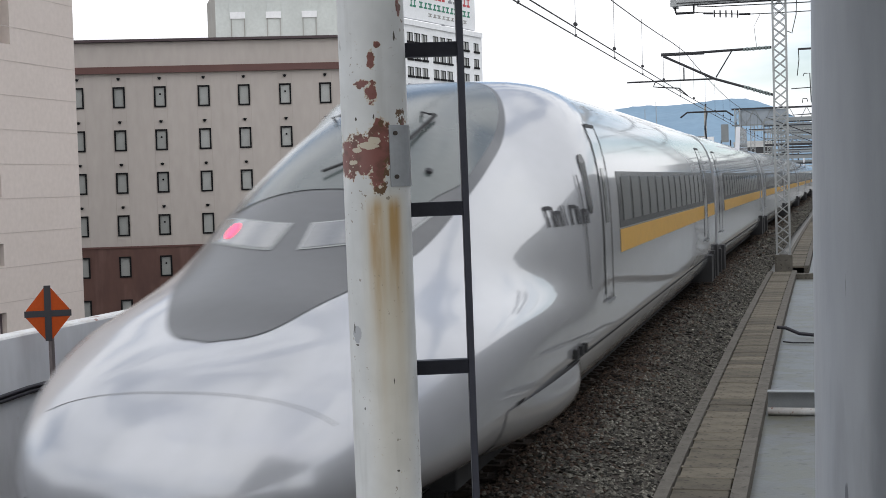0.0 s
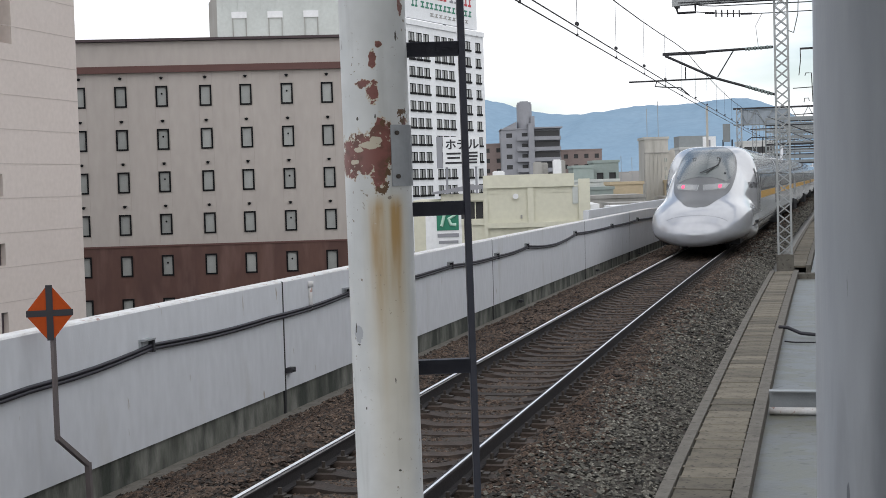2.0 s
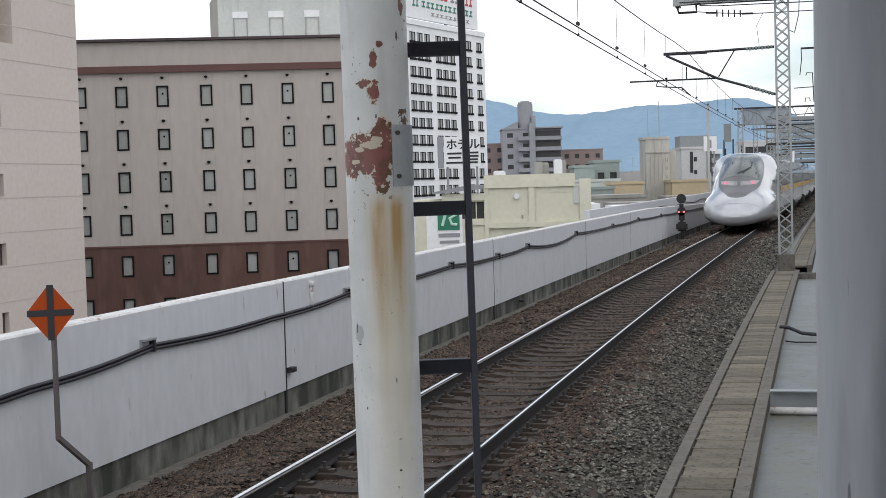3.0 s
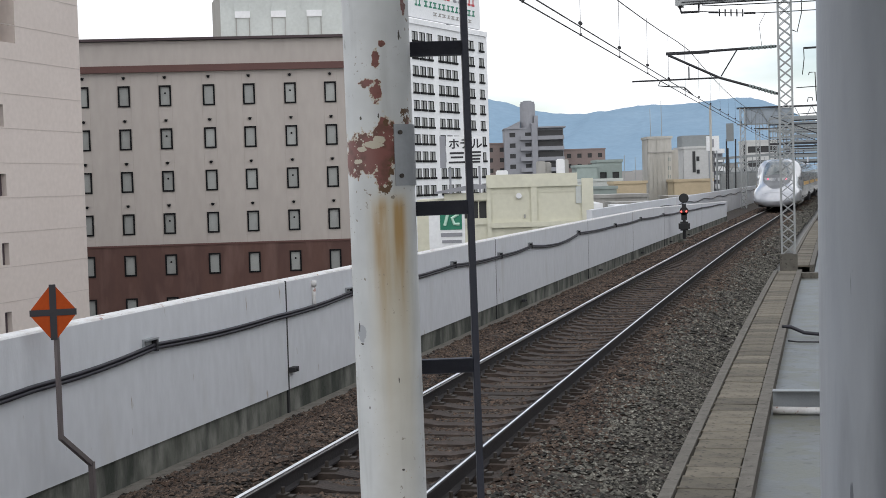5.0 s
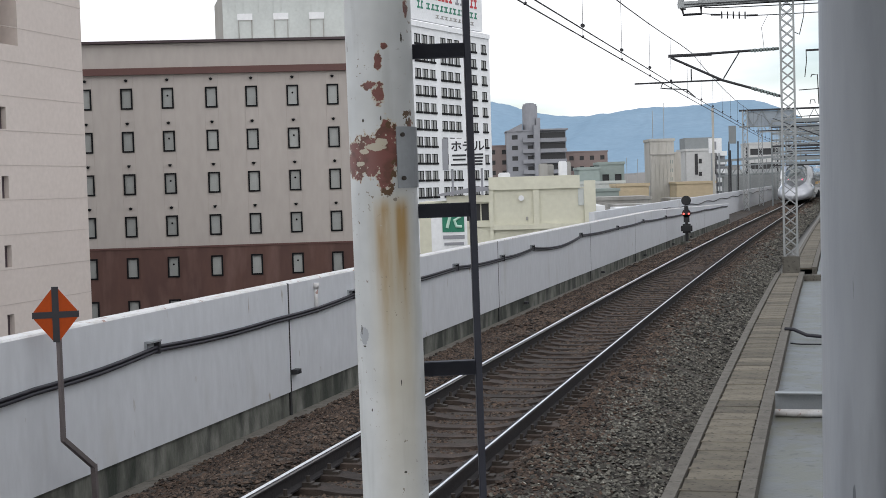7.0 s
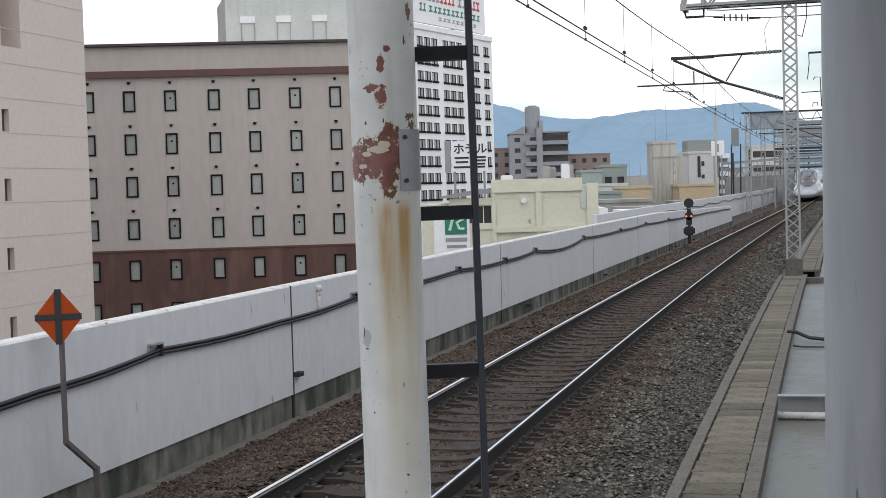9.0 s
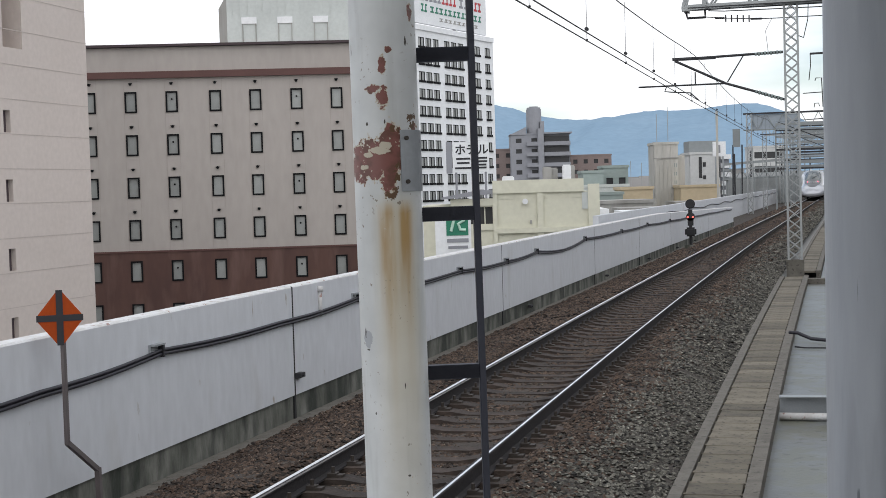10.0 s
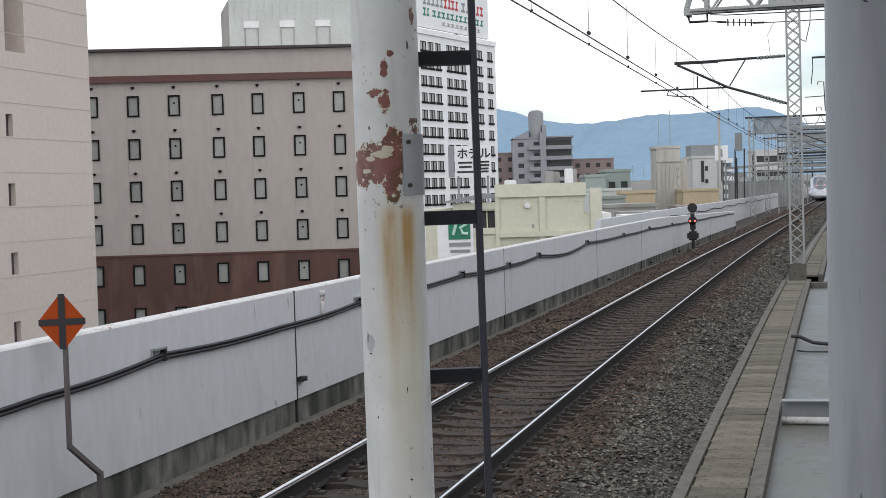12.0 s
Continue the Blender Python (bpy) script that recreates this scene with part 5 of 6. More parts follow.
def build_left():
    """The pinkish block whose long side runs with the track."""
    X, Y1 = -32.0, 67.0
    h = tagged(empty("beige_building", pose(X, Y1, -9)), "tall pinkish beige panelled building with narrow slit windows", "building")
    # local: x from the face inward (negative), y back along the track
    holes = []
    for k in range(9):
        z = 1.96 + 3.2 * k
        holes.append((-8.05, -7.45, z, z + 1.03))
    big = [(-7.85, -6.15, 18.7, 27.0)]
    bm = wall_with_holes(-26, 0, 0, 30, [q for q in holes if q[3] < 18.5] + big, 0.4)
    ob = part("wall", bm, M["leftwall"], h, "pinkish beige panel wall")
    ob.matrix_basis = pose(0, 0, 0, 0, 0, 90)
    bm = box(B(), -18, -0.4, -6.15, 0, 0, 30)
    box(bm, -18, -0.4, -26, -7.85, 18.7, 30)
    box(bm, -18, -0.6, -26, -6.15, 0, 18.7)
    box(bm, -18, -2.2, -7.85, -6.15, 18.7, 30)
    part("back_block", bm, M["leftwall"], h)
    pane = shared("pane", box(B(), -0.3, 0.3, 0.25, 0.28, 0, 1.03), M["slit"])
    for q in holes:
        if q[3] < 18.5:
            o2 = new("pane", pane)
            o2.parent = h
            o2.matrix_basis = pose(0, 0, 0, 0, 0, 90) @ Matrix.Translation(((q[0] + q[1]) / 2, 0, q[2]))
    for k in range(18):
        z = 1.8 + 1.611 * k
        j = part("joint", box(B(), -26, 0.0, -0.012, -0.002, z, z + 0.03), M["joint"], h)
        j.matrix_basis = pose(0, 0, 0, 0, 0, 90)


def build_tower():
    # front runs slightly away from the track
    t = tagged(empty("white_tower", frame_of((-67.6, 218.0), 77.0)), "white hotel tower with a grid of small dark windows", "building")
    L, TOP = 55.0, 40.0
    rows = 13
    xs = []
    x = L - 3.2
    k = 0
    while x > 0:
        n_ = (1, 2, 3, 3, 3, 3, 2, 3, 3)[k % 9] if k else 1
        for i in range(n_):
            xs.append(x)
            x -= 2.75
        x -= 1.6
        k += 1
    ww, wh = 2.25, 1.8
    zs = [TOP - 3.4 - 3.0 * r for r in range(rows)]
    holes = [(x, x + ww, z, z + wh) for x in xs for z in zs]
    part("wall", wall_with_holes(0, L, 0, TOP, holes, 0.5), M["tower"], t, "white painted facade grid")
    part("core", box(B(), 0, L, 1.2, 16, 0, TOP - 0.5), M["apt"], t)
    pane = shared("window_pane", box(B(), 0, ww, 0.12, 0.16, 0, wh), M["blind"])
    sill = shared("balcony_rail", box(B(), -0.05, ww + 0.05, -0.2, -0.02, -0.12, 0.24), M["winframe"])
    bm = frame_mesh(ww, wh, 0.13, 0.07)
    box(bm, -0.12, 0.12, -0.07, 0.0, 0.13, wh - 0.13)
    rim = shared("window_frame", bm, M["winframe"])
    for x in xs:
        for z in zs:
            o = new("window_pane", pane)
            o.parent = t
            o.matrix_basis = Matrix.Translation((x, 0, z))
            o2 = new("balcony_rail", sill)
            o2.parent = o
            o3 = new("window_frame", rim)
            o3.parent = o
            o3.matrix_basis = Matrix.Translation((ww / 2, 0.118, 0))
    part("parapet", box(B(), 0, L + 0.3, -0.3, 0.0, TOP - 0.4, TOP + 0.5), M["tower"], t)
    part("end_wall", box(B(), L, L + 0.5, 0.0, 16, 0, TOP), M["tower"], t)
    bb = tagged(empty("billboard", t.matrix_basis.copy()), "white roof billboard with green and red lettering bars", "billboard")
    part("sheet", box(B(), 8, L - 1.6, 0.3, 0.9, TOP + 0.9, TOP + 10.0), M["white"], bb)
    for x0, x1, z0, z1, k in ((27, 35, 5.0, 6.7, "apt"), (35, 41, 5.0, 6.7, "red"), (42, 46, 5.0, 6.7, "apt"), (46.5, 51.5, 5.0, 6.7, "red"), (27, 29.5, 3.0, 4.4, "greenink"), (30.5, 51.5, 3.1, 4.2, "greenink"), (34, 50, 1.8, 2.4, "block")):
        n_ = max(2, round((x1 - x0) / 1.7))
        for i in range(n_):
            w = (x1 - x0) / n_
            u, d = x0 + w * i, (z1 - z0) / 3
            bm = box(B(), u, u + w * 0.72, 0.23, 0.295, TOP + z0, TOP + z0 + d * 0.7)
            box(bm, u + w * 0.25 * (i % 2), u + w * 0.72, 0.23, 0.295, TOP + z1 - d * 0.7, TOP + z1)
            box(bm, u + w * 0.3, u + w * 0.5, 0.23, 0.295, TOP + z0 + d * 0.7, TOP + z1 - d * 0.7)
            part("lettering_bar", bm, M[k], bb)
    for x in (12, 40):
        part("strut", box(B(), x, x + 0.6, 0.4, 0.8, TOP - 0.4, TOP + 0.9), M["apt"], bb)
    # hotel name board on its roof-level frame nearer by
    s = tagged(empty("hotel_sign", pose(-35.35, 166.0, 0, 0, 0, 16)), "white hotel sign board with black characters on a frame", "sign")
    part("board", box(B(), -2.0, 2.35, 0, 0.35, 4.55, 8.15), M["white"], s)
    part("side", box(B(), -2.75, -2.05, 0.05, 0.5, 4.45, 8.2), M["apt"], s)
    cu = bpy.data.curves.new("lettering", "FONT")
    cu.body, cu.size, cu.extrude, cu.offset = "ホテル", 1.35, 0.01, 0.03
    tx = new("lettering", cu)
    dg = bpy.context.evaluated_depsgraph_get()
    me = bpy.data.meshes.new_from_object(tx.evaluated_get(dg))
    bpy.data.objects.remove(tx)
    me.materials.clear()
    me.materials.append(M["ink"])
    ob = new("lettering", me)
    ob.parent = s
    ob.matrix_basis = pose(-1.75, -0.03, 6.75, 90, 0, 0)
    for z, a, b in ((6.05, -1.6, 0.1), (5.55, -1.5, 0.0), (4.95, -1.75, 0.2), (6.1, 0.5, 2.1), (5.7, 0.5, 2.1), (5.3, 0.6, 2.0), (4.95, 0.6, 2.0)):
        part("name_bar", box(B(), a, b, -0.05, -0.003, z, z + 0.22), M["ink"], s)
    part("name_bar", box(B(), 0.65, 0.85, -0.05, -0.003, 4.95, 6.3), M["ink"], s)
    for x in (-1.6, 1.9):
        part("leg", beam(B(), (x, 0.3, -9), (x, 0.3, 4.6), 0.25, 0.25), M["apt"], s)


def build_cream():
    y = 78.0
    c = tagged(empty("cream_building", pose(-15.1, y, -9, 0, 0, 12)), "low cream rendered building with flat roof and wall ribs", "building")
    T = 11.95
    part("wall", wall_with_holes(-0.6, 7.67, 0, 10.9, [(0.25, 1.72, 9.55, 10.5)], 0.3), M["cream"], c, "cream rendered wall")
    part("body", box(B(), 0.02, 7.65, 0.9, 9, 0, 10.9), M["cream"], c)
    part("upper_wall", box(B(), 1.80, 7.05, -0.02, 9, 10.9, T - 0.7), M["cream"], c)
    part("parapet", box(box(B(), 1.75, 6.82, -0.18, 0.12, T - 0.72, T), 1.75, 2.05, 0.12, 9.2, T - 0.72, T), M["cream"], c)
    part("roof_deck", box(B(), 2.05, 6.82, 0.12, 9.2, T - 0.72, T - 0.35), M["block"], c)
    for x0, x1, t in ((1.75, 1.98, T - 0.72), (4.22, 4.55, T - 0.72), (7.05, 7.69, T - 0.32)):
        part("rib", box(B(), x0, x1, -0.15, -0.021, 0, t), M["cream"], c)
    part("rib", box(B(), -0.6, -0.1, -0.1, -0.003, 0, 10.55), M["cream"], c)
    part("ledge", box(B(), 1.98, 7.05, -0.22, -0.021, 9.0, 9.28), M["cream"], c)
    part("ledge", box(B(), -0.1, 1.75, -0.1, -0.003, 9.2, 9.5), M["cream"], c)
    part("lintel", box(B(), -0.62, 1.74, -0.14, -0.003, 10.58, 10.98), M["cream"], c)
    # sloping dark slab roof over the lower corner room
    bm = B()
    prof = ((-1.1, 10.98), (1.74, 11.22), (1.74, 11.42), (1.0, 11.46), (-1.1, 11.10))
    f, bk = [[bm.verts.new((x, y, z)) for x, z in prof] for y in (-0.45, 7.5)]
    bm.faces.new(f), bm.faces.new(bk[::-1])
    for i in range(5):
        bm.faces.new((f[i], bk[i], bk[(i + 1) % 5], f[(i + 1) % 5]))
    part("slab_roof", bm, M["apt"], c, "dark grey sloping slab roof")
    part("window_bar", box(box(B(), 0.72, 0.78, 0.1, 0.2, 9.55, 10.5), 1.25, 1.31, 0.1, 0.2, 9.55, 10.5), M["cream"], c)
    part("shutter", box(B(), 6.72, 7.04, -0.06, -0.022, 10.25, 11.2), M["annex"], c)
    part("light", bar(B(), (3.55, -0.2, 10.75), (3.55, -0.02, 10.75), 0.16, 10), M["white"], c)
    part("outlet", box(B(), 3.8, 3.9, -0.08, -0.022, 9.5, 9.7), M["block"], c)
    part("low_wing", box(B(), 7.7, 8.2, -0.1, 7, 0, T - 1.75), M["tower"], c, "white low side wing")
    part("window", box(B(), 0.25, 1.72, 0.31, 0.4, 9.55, 10.5), M["dkroom"], c)
    part("left_wing", box(B(), -2.2, -0.62, 0.4, 8, 0, T - 1.3), M["cream"], c)
    # sign of the car hire shop
    s = tagged(empty("shop_sign", pose(-12.33, 66.0, 0, 0, 0, 14)), "tall white shop sign with a green square emblem and lettering bars", "sign")
    part("board", box(B(), -1.15, 0.55, 0, 0.3, -2.6, 1.6), M["white"], s)
    part("emblem", box(B(), -0.62, 0.42, -0.03, -0.002, 0.35, 1.45), M["greenink"], s, "green square emblem")
    e = B()
    tube(e, [(-0.4, -0.05, 0.55), (-0.22, -0.05, 1.2), (0.1, -0.05, 1.28), (0.22, -0.05, 1.05), (-0.05, -0.05, 0.9), (0.05, -0.05, 0.62), (0.3, -0.05, 0.6)], 0.075, 8)
    part("emblem_stroke", e, M["ltgreen"], s)
    part("lettering_bar", box(B(), -0.6, 0.42, -0.03, -0.002, 0.02, 0.2), M["apt"], s)
    part("lettering_bar", box(B(), -0.55, 0.38, -0.03, -0.002, -0.28, -0.14), M["apt"], s)
    for x in (-0.9, 0.3):
        part("leg", box(B(), x, x + 0.2, 0.08, 0.25, -9.0, -2.5), M["galv"], s)


def simple_block(name, label, o, deg, w, d, top, wallm, rows, cols, win=(1.2, 1.2), balc=False, bottom=-9.0):
    """A far block: facade with openings, panes, roof parapet."""
    h = tagged(empty(name, frame_of(o, deg, bottom)), label, "building")
    H = top - bottom
    st = 2.9
    holes = []
    for r in range(rows):
        for c in range(cols):
            x = w * (c + 0.5) / cols
            z = H - 2.4 - st * r
            holes.append((x - win[0] / 2, x + win[0] / 2, z, z + win[1]))
    part("wall", wall_with_holes(0, w, 0, H, holes, 0.35), wallm, h)
    part("body", box(B(), 0, w, 0.8, d, 0, H - 0.2), wallm, h)
    if holes:
        pane = shared("window", box(B(), -win[0] / 2, win[0] / 2, 0.3, 0.34, 0, win[1]), M["dkroom"])
        for q in holes:
            ob = new("window", pane)
            ob.parent = h
            ob.matrix_basis = Matrix.Translation(((q[0] + q[1]) / 2, 0, q[2]))
    if balc:
        for r in range(rows):
            z = H - 2.4 - st * r
            part("balcony", box(B(), 0.2, w - 0.1, -1.3, 0, z - 0.9, z + 0.12), wallm, h)
    part("roof_edge", box(B(), -0.15, w + 0.15, -0.12, d, H - 0.2, H + 0.15), wallm, h)
    return h


def build_town():
    # grey stepped apartment house with a round-topped roof tower
    h = simple_block("apartment_house", "grey apartment house with balconies and a roof tower", (-75.9, 388), 14, 8.6, 14, 17.25, M["apt"], 6, 2, (1.6, 1.2), False, -11.35)
    part("balcony_stack", box(B(), 4.6, 8.6, -0.1, 0, 0, 1), M["apt"], h)
    for r in range(6):
        z = 28.6 - 2.0 - 2.9 * r
        part("balcony", box(B(), 4.3, 8.4, -1.4, 0.0, z - 1.3, z - 0.2), M["apt"], h)
        part("balcony", box(B(), 8.9, 16.3, -1.2, 0.5, z - 1.3, z - 0.25), M["apt"], h)
        # dark slab painted as the shade behind the balconies
        part("recess", box(B(), 9.2, 16.0, 0.0, 0.5, z - 0.25, z + 1.3), M["dkroom"], h)
    part("wing", box(B(), 8.6, 16.2, 0.5, 12, 0, 28.5), M["apt"], h)
    part("wing_roof", box(B(), 8.8, 16.8, -1.2, 12, 28.5, 28.9), M["apt"], h)
    part("stair_shaft", box(B(), 7.4, 9.0, -1.5, 0.5, 0, 30), M["apt"], h)
    bm = B()
    bar(bm, (6.6, 2.6, 28.5), (6.6, 2.6, 35.4), 2.1, 20)
    bar(bm, (6.6, 2.6, 35.4), (6.6, 2.6, 35.9), 1.9, 20)
    bar(bm, (6.6, 2.6, 35.9), (6.6, 2.6, 36.2), 1.2, 20)
    box(bm, 8.2, 9.3, 0.4, 4.6, 28.5, 32.0)
    part("roof_tower", bm, M["apt"], h)
    bm = B()
    v = [bm.verts.new(q) for q in ((-0.4, -0.3, 28.4), (4.3, -0.3, 30.6), (4.3, -0.3, 28.4), (-0.4, 6, 28.4), (4.3, 6, 30.6), (4.3, 6, 28.4))]
    for f in ((0, 2, 1), (3, 4, 5), (0, 1, 4, 3), (1, 2, 5, 4), (0, 3, 5, 2)):
        bm.faces.new([v[i] for i in f])
    part("sloped_roof", bm, M["apt"], h)

    simple_block("brown_block", "brown tiled block with small windows", (-83.0, 395), 14, 6.2, 10, 13.5, M["brick"], 3, 2)
    simple_block("brown_block", "long low brown block with flat roof", (-61.5, 400), 14, 11.6, 12, 11.2, M["brick"], 2, 4)
    simple_block("green_house", "pale green flat-roofed house", (-24.8, 185), 14, 2.7, 7, 4.35, M["green"], 1, 1, (1.2, 0.8))
    simple_block("green_house", "pale green house with roof terrace", (-22.8, 190), 14, 3.3, 7, 5.0, M["green"], 1, 2, (0.9, 0.9))
    simple_block("green_terrace", "pale green roof terrace with a low wall", (-24.6, 180), 14, 6.3, 5, 2.5, M["annex"], 0, 0)
    simple_block("blue_house", "dull blue grey house below the terrace", (-22.3, 165), 14, 5.2, 8, 1.6, M["green"], 1, 3, (0.9, 0.7))
    simple_block("grey_house", "grey low house with dark roof", (-21.0, 150), 14, 9.0, 9, 0.75, M["block"], 1, 3)
    simple_block("tan_house", "tan flat-roofed house below the viaduct", (-18.2, 172), 14, 3.8, 7, 2.1, M["tan"], 0, 0)
    ct = simple_block("concrete_block", "tall stained concrete stair tower", (-17.2, 201.2), 14, 3.3, 6, 8.15, M["pale"], 0, 0)
    for i in range(6):
        part("rib", box(B(), 0.15 + 0.54 * i, 0.27 + 0.54 * i, -0.12, -0.003, 0, 14.8 if i % 2 else 16.9), M["pale"], ct)
    part("string_course", box(B(), -0.05, 3.35, -0.15, -0.004, 15.0, 15.15), M["block"], ct)
    part("side_shaft", box(B(), 3.32, 4.3, 0.6, 5, 0, 15.4), M["pale"], ct, "pale side shaft")
    for r in range(5):
        part("slit_window", box(B(), 2.75, 3.1, -0.05, -0.004, 9.0 + 1.2 * r, 9.5 + 1.2 * r), M["green"], ct)
    h = simple_block("white_house", "white and grey building with dark vertical strips", (-13.85, 221), 14, 4.5, 9, 7.0, M["whitehouse"], 0, 0)
    part("dark_strip", box(B(), 1.3, 1.75, -0.08, -0.002, 12.2, 15.4), M["dkroom"], h)
    part("dark_strip", box(B(), 3.85, 4.45, -0.08, -0.002, 12.2, 15.6), M["dkroom"], h)
    part("window", box(B(), 1.9, 2.35, -0.06, -0.002, 13.9, 14.6), M["dkroom"], h)
    part("window", box(B(), 1.9, 2.35, -0.06, -0.002, 12.0, 12.6), M["dkroom"], h)
    part("roof_box", box(B(), 0.0, 4.2, 1.0, 6, 15.9, 17.85), M["steel"], h, "dull grey roof house")
    s = tagged(empty("rooftop_sign", pose(-9.9, 216, 0, 0, 0, 14)), "small white rooftop sign board on posts", "sign")
    part("board", box(B(), -0.2, 1.7, 0, 0.3, 6.3, 8.5), M["white"], s)
    part("mark", box(B(), 0.5, 0.9, -0.03, -0.002, 6.8, 8.0), M["apt"], s)
    for x in (0.1, 1.2):
        part("post", box(B(), x, x + 0.2, 0.05, 0.25, -9, 6.3), M["galv"], s)
    simple_block("tan_house", "tan tiled low house near the viaduct", (-13.2, 196), 14, 5.2, 6, 2.1, M["tan"], 0, 0)
    simple_block("grey_house", "grey low house with dark roof", (-12.0, 175), 14, 4.6, 8, 0.15, M["block"], 1, 2, (1.0, 0.7))
    simple_block("concrete_house", "grey concrete house with a shutter", (-14.2, 140), 14, 4.0, 7, 0.1, M["block"], 1, 2)
    simple_block("white_house", "small white house by the viaduct", (-12.3, 128), 14, 6.5, 7, 0.0, M["tower"], 1, 2)
    # roof plant on the low roofs
    deck = frame_of((-15.1, 78.0), 12)
    for x, y, w, hh, mm in ((4.7, 4.5, 0.55, 1.1, "block"), (5.15, 5.0, 0.45, 1.05, "block"), (5.85, 4.2, 0.5, 1.2, "white"), (2.3, 3.2, 0.7, 0.62, "white"), (6.2, 6.5, 0.5, 1.2, "block")):
        b = tagged(empty("roof_tank", deck @ pose(x, y, 11.6)), "pale water tank on the cream building's roof" if mm == "white" else "grey plant box on the cream building's roof", "tank", "roof tanks")
        bm = box(B(), 0, w, 0, w, 0.12, hh)
        bmesh.ops.bevel(bm, geom=bm.edges[:], offset=0.06, segments=2, affect="EDGES")
        part("tank", bm, M[mm], b)
        part("stand", box(box(B(), 0.05, 0.15, 0.05, w - 0.05, 0.0, 0.12), w - 0.15, w - 0.05, 0.05, w - 0.05, 0.0, 0.12), M["galv"], b)
    # aerial poles
    for x, y, z in ((-16.0, 209, 13.6), (-17.6, 209, 12.6), (-7.85, 190, 11.7), (-24, 230, 6.3), (-22.5, 232, 6.0)):
        tagged(mesh_ob("aerial_pole", bar(B(), (x, y, -9), (x, y, z), 0.16 if x > -10 else 0.05, 6), M["pale"] if x > -10 else M["mast"]), "thin grey aerial pole", "pole", "aerial poles")
    # stacked white balconies past the sign
    sb = tagged(empty("balcony_flats", frame_of((-9.6, 224), 14)), "narrow flats with white stacked balconies", "building")
    part("body", box(B(), 0, 1.5, 0.5, 6, 0, 15.5), M["apt"], sb)
    for r in range(5):
        part("balcony", box(B(), 0.1, 1.6, -0.7, 0.5, 9.6 + 1.35 * r, 10.3 + 1.35 * r), M["white"], sb)
    # far low houses, too many to count
    rng = random.Random(7)
    bm = B()
    for i in range(900):
        y = rng.uniform(300, 2600)
        x = rng.uniform(-0.62 * y - 60, 0.12 * y + 30)
        if -10 < x - 0.0255 * y < 14 or -100 < x < -40 and y < 420:
            continue
        w, d, t = rng.uniform(8, 26), rng.uniform(8, 20), rng.choice((-3, -2, -1, 0, 1, 2, 3.5, 5)) * (1 + y / 1500)
        box(bm, -w / 2, w / 2, 0, d, -9, t, pose(x, y, 0, 0, 0, rng.uniform(5, 25)))
    tagged(mesh_ob("far_houses", bm, M["city"]), "crowded pale low houses towards the hills", "houses", kind="stuff")


def farther(k):
    """Scaled by k from the viewpoint, so that it stands k times as far off."""
    return Matrix.Translation(EYE) @ Matrix.Scale(k, 4) @ Matrix.Translation(-EYE)


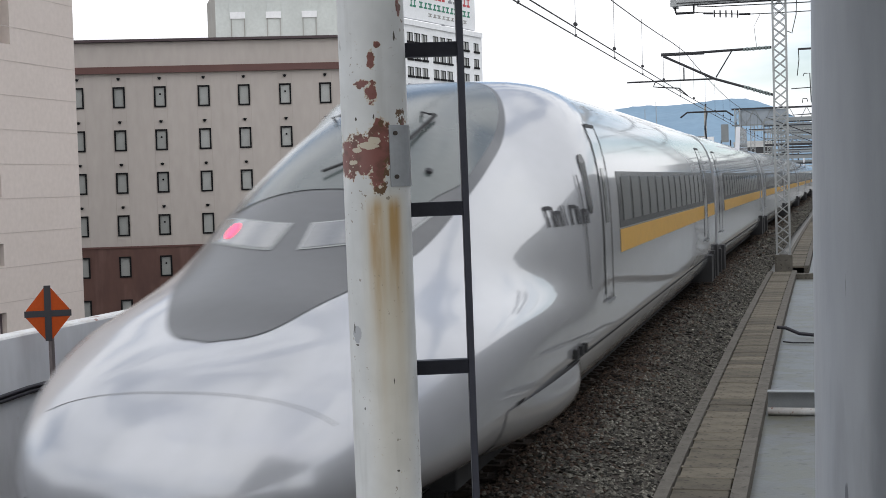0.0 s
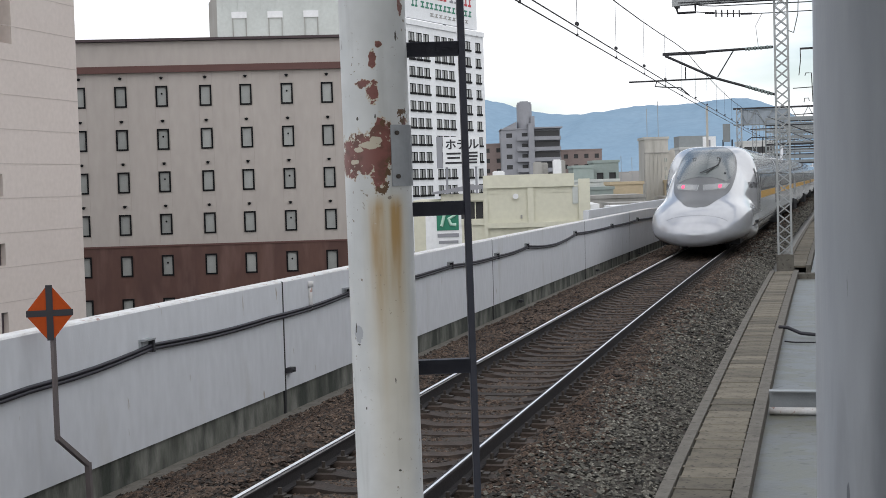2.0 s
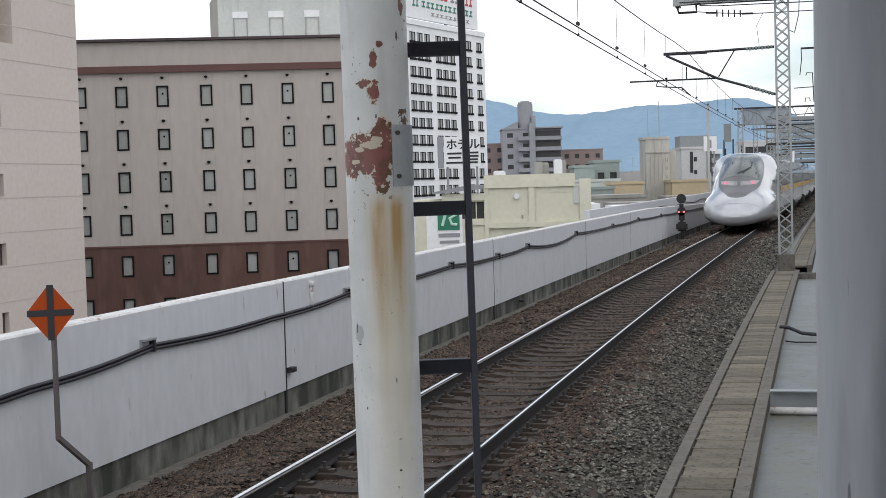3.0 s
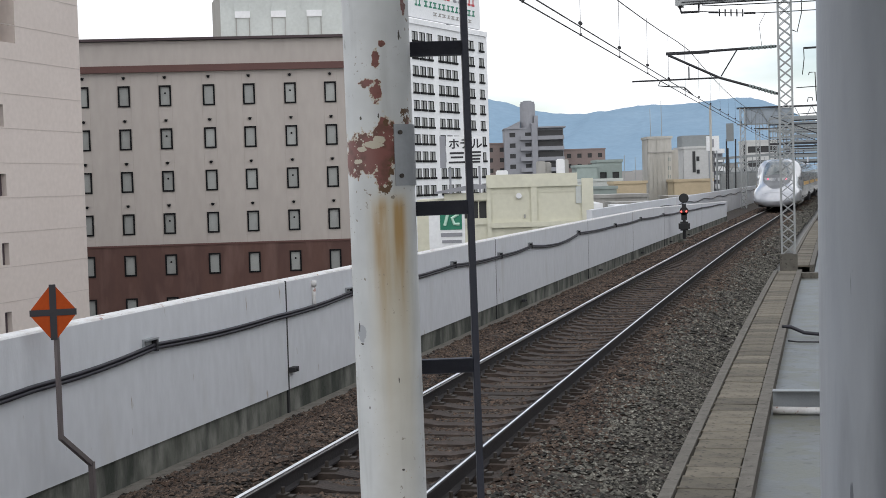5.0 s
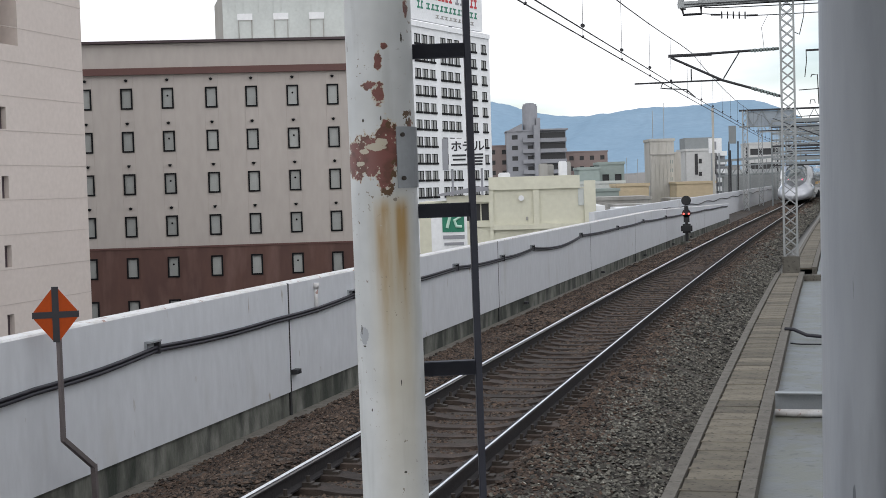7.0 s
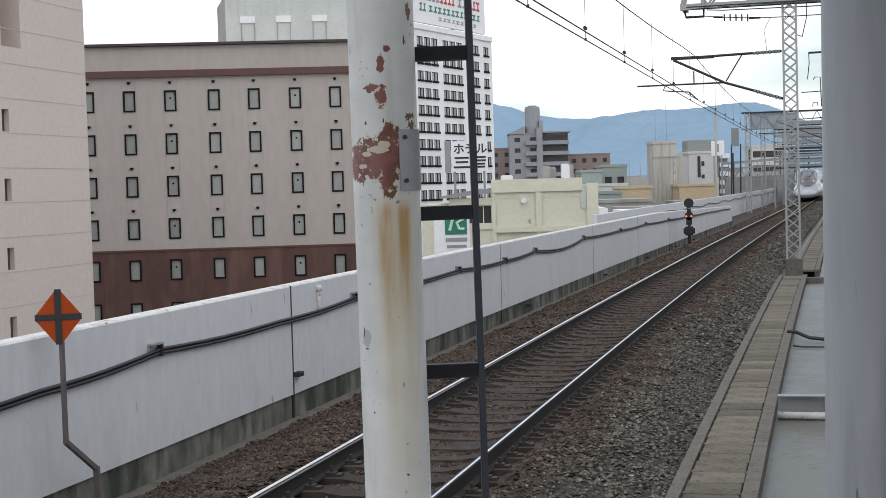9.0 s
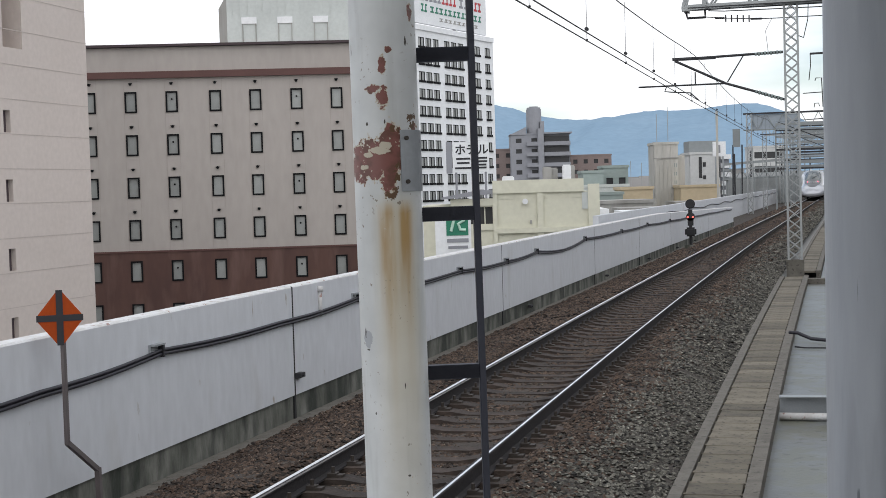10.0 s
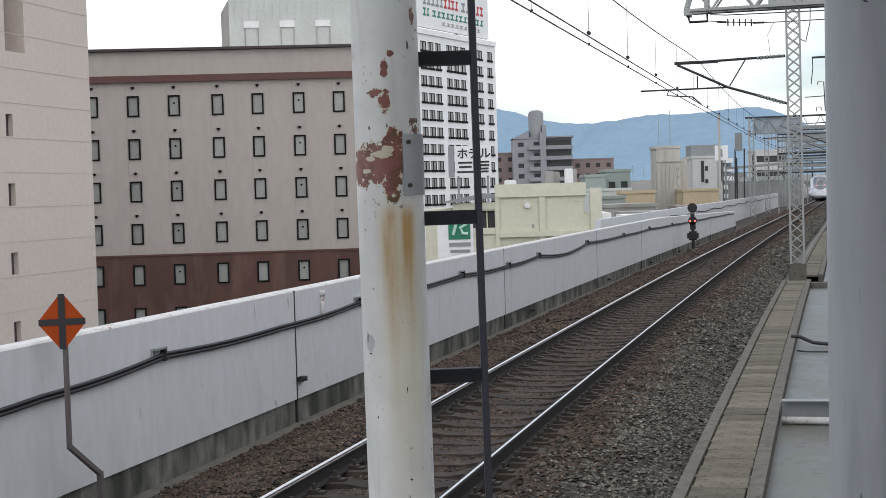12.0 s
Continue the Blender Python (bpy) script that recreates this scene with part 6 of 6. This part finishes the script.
def build_station():
    """Far roofs and steelwork beside the track, beyond the portals."""
    st = tagged(empty("far_footbridge"), "long grey elevated railway structure in the distance", "bridge")
    part("deck", beam(B(), (-14, 262, 2.2), (16, 280, 2.8), 3.0, 1.0), M["steel"], st)
    part("parapet", beam(B(), (-14, 260, 3.4), (16, 278, 4.0), 0.3, 0.8), M["mast"], st)
    for k in range(9):
        x = -13 + 3.4 * k
        part("pier", box(B(), x, x + 0.6, 262 + 0.6 * 3.4 * k, 262.6 + 0.6 * 3.4 * k, -9, 1.8), M["deck"], st)
    gv = tagged(empty("girder_bridge"), "dark grey braced girder bridge on steel trestles", "bridge")
    part("top_girder", beam(B(), (-8.2, 210, 5.0), (2.5, 212, 5.6), 0.5, 0.35), M["steel"], gv)
    part("mid_girder", beam(B(), (-8.2, 210, 4.2), (2.5, 212, 4.6), 0.4, 0.22), M["steel"], gv)
    part("low_girder", beam(B(), (-8.2, 210, 2.9), (2.5, 212, 3.1), 0.4, 0.25), M["steel"], gv)
    bm = B()
    for i in range(13):
        x0 = -8.2 + 0.82 * i
        bar(bm, (x0, 210.3, 4.2 if i % 2 else 2.9), (x0 + 0.82, 210.3, 2.9 if i % 2 else 4.3), 0.07, 5)
        bar(bm, (x0, 210.6, 2.9), (x0, 210.6, 5.1), 0.05, 5)
    part("bracing", bm, M["steel"], gv)
    for i in range(6):
        part("trestle", beam(B(), (-7.8 + 1.9 * i, 210.4, -9), (-7.8 + 1.9 * i, 210.4, 3.0), 0.2, 0.2), M["steel"], gv)
    part("panel", box(B(), -8.2, 2.4, 214, 214.2, -9, 3.0), M["mast"], gv, "grey side panel")
    # portal with a mesh screen, and a dense frame of beams to its side
    pf = tagged(empty("screen_portal", farther(1.107)), "grey steel portal with a mesh screen panel over the tracks", "gantry")
    part("leg", lattice(B(), (-1.4, 131, -0.75), (-1.4, 131, 8.5), 0.42, 0.6, 0.025, 0.04), M["mast"], pf)
    part("leg", lattice(B(), (10.5, 131, -0.75), (10.5, 131, 8.5), 0.42, 0.6, 0.025, 0.04), M["mast"], pf)
    part("top_chord", beam(B(), (-1.9, 131, 8.5), (11, 131, 8.5), 0.2, 0.16), M["dark"], pf)
    part("bottom_chord", beam(B(), (-1.9, 131, 7.05), (11, 131, 7.05), 0.16, 0.12), M["steel"], pf)
    part("screen", box(B(), -1.2, 3.0, 131.05, 131.08, 7.12, 8.4), M["mesh"], pf, "grey mesh screen")
    bm = B()
    for i in range(16):
        x0 = -1.4 + 0.75 * i
        bar(bm, (x0, 130.95, 7.05 if i % 2 else 8.5), (x0 + 0.75, 130.95, 8.5 if i % 2 else 7.05), 0.035, 5)
    part("bracing", bm, M["steel"], pf)
    bd = tagged(empty("back_board", farther(1.145)), "grey board on two slanting posts beside the track", "board")
    part("board", box(B(), -2.85, -2.2, 131, 131.12, 5.6, 7.2), M["steel"], bd)
    for x0 in (-2.95, -2.15):
        part("post", beam(B(), (x0, 131.2, -0.75), (x0 + 0.1, 131.2, 5.8), 0.12, 0.12), M["dark"], bd)
    for k, s in enumerate((143, 152, 162, 174, 187, 201)):
        q = on(s, 0, 0)
        fr = tagged(empty("track_portal"), "dense grey steel frame of stacked beams over the tracks", "portal", "frames over the farther tracks")
        lo = 4.6 + 0.10 * k
        for i in range(8):
            z = lo - 1.0 + 0.62 * i + 0.13 * (k % 3)
            part("beam", beam(B(), (q.x - 2.3 + 1.0 * (k % 2), s, z), (q.x + 11, s, z), 0.16, 0.2 if i % 2 else 0.12), M["steel"] if (i + k) % 3 else M["dark"], fr)
        bm = B()
        for i in range(15):
            x0 = q.x - 2.0 + 0.85 * i
            bar(bm, (x0, s, lo + 1.5 if i % 2 else lo + 3.0), (x0 + 0.85, s, lo + 3.0 if i % 2 else lo + 1.5), 0.05, 5)
        part("bracing", bm, M["steel"], fr)
        for x0, w in ((q.x - 2.2 + 1.0 * (k % 2) - 0.1, 0.16), (q.x + 10.5, 0.3)):
            part("column", beam(B(), (x0, s, -0.75), (x0, s, lo + 3.2), w, w), M["steel"], fr)
    for k in range(7):
        x0 = -10.0 + 2.1 * k
        b2 = tagged(empty("side_post"), "dark steel post beside the farther tracks", "post", "posts beside the farther tracks")
        part("shaft", beam(B(), (x0 + 1.2, 205 + 5 * k, -9), (x0 + 1.2, 205 + 5 * k, 6.0 + 0.5 * (k % 3)), 0.22, 0.22), M["dark"], b2)
    simple_block("striped_flats", "pale flats with white balcony bands", (-7.4, 300), 14, 6.4, 8, 9.5, M["whitehouse"], 5, 1, (6.0, 1.3))
    for s in steps(150, 330, 22):
        q = on(s, 5.6, 0)
        p = tagged(empty("side_mast"), "slender grey lattice mast beyond the walkway", "mast", "masts beyond the walkway")
        part("lattice", lattice(B(), (q.x, q.y, -0.6), (q.x, q.y, 8.6), 0.4, 0.8, 0.025, 0.04), M["mast"], p)
        part("arm", tube(B(), [(q.x, q.y, 6.8), (q.x - 2.6, q.y, 6.4), (q.x, q.y, 5.2)], 0.05, 6), M["dark"], p)
    v = tagged(empty("far_train"), "white train standing on a farther track", "train car")
    part("body", beam(B(), (-11.0, 236, 1.5), (1.4, 254, 1.5), 2.9, 1.9), M["white"], v)
    part("window_strip", beam(B(), (-10.9, 234.2, 1.6), (1.5, 252.2, 1.6), 0.1, 0.45), M["band"], v)
    part("bogies", beam(B(), (-10.5, 236.5, -0.0), (1.0, 253.5, 0.0), 2.4, 1.1), M["under"], v)
    tagged(mesh_ob("side_deck", sweep([(-5.9, -0.75), (-24, -0.75), (-24, -1.7), (-5.9, -1.7)], steps(215, 420, 10)), M["deck"]), "wide concrete deck of farther tracks", "deck", kind="structure")


def build_hills():
    bm = B()
    rng = random.Random(3)
    rows = []
    crest = [(-1900, 120), (-1300, 230), (-1050, 250), (-908, 252), (-870, 244), (-768, 214), (-684, 199), (-600, 199), (-500, 210), (-402, 214), (-289, 216), (-209, 223),
             (-138, 224), (-60, 196), (24, 156), (150, 140), (400, 150), (900, 90)]
    for i in range(281):
        x = -1900 + 10 * i
        top = lerp_at(crest, x)
        top += 4 * noise.noise((x * 0.03, 0, 3)) + 2 * noise.noise((x * 0.09, 1, 3))
        row = []
        for j in range(13):
            f = j / 12
            y = 3300 + 900 * f + 60 * noise.noise((x * 0.01, f * 3, 0))
            row.append(bm.verts.new((x, y, -9 + (top + 9) * f ** 0.8 * (1 + 0.10 * noise.noise((x * 0.008, f * 4, 5)) * math.sin(math.pi * f)))))
        rows.append(row)
    for r0, r1 in zip(rows, rows[1:]):
        for j in range(12):
            bm.faces.new((r0[j], r1[j], r1[j + 1], r0[j + 1]))
    tagged(mesh_ob("hills", bm, M["hill"], True), "wooded hills on the skyline, coloured pale blue for haze", "hills", kind="structure")


build_ground()
build_ballast()
build_wall()
build_trough()
build_deck_side()
build_platform()
build_poles()
build_marker()
build_overhead()
build_signal()
build_hotel()
build_left()
build_tower()
build_cream()
build_town()
build_station()
build_hills()
CARS = build_train()
build_stones()
build_track()

# metres from the camera's foot to the nose of the train, second by second
RUN = [(0, 7.8), (0.5, 17.3), (1.0, 27.0), (1.5, 36.7), (2.0, 46.8), (2.5, 56.8), (3.0, 66.2), (3.5, 75.4), (4.0, 84.4), (4.5, 93.3), (5.0, 102.2),
       (5.5, 110.9), (6.0, 119.4), (6.5, 127.8), (7.0, 136.2), (7.5, 144.6), (8.0, 153.0), (8.5, 161.3), (9.0, 169.6), (9.5, 177.9), (10.0, 186.1),
       (10.5, 194.3), (11.0, 202.4), (11.5, 210.4), (12.0, 218.4)]


def motions():
    for car, back in CARS:
        rows = []
        for t, s in RUN:
            a, b = on(s + back + 4, 0, 0), on(s + back + 21, 0, 0)
            h = math.atan2(b.x - a.x, b.y - a.y)
            p = a - Vector((math.sin(h), math.cos(h), 0)) * 4
            rows.append((t, pose(p.x, p.y, 0, 0, 0, -math.degrees(h))))
        walk(car, rows)


motions()
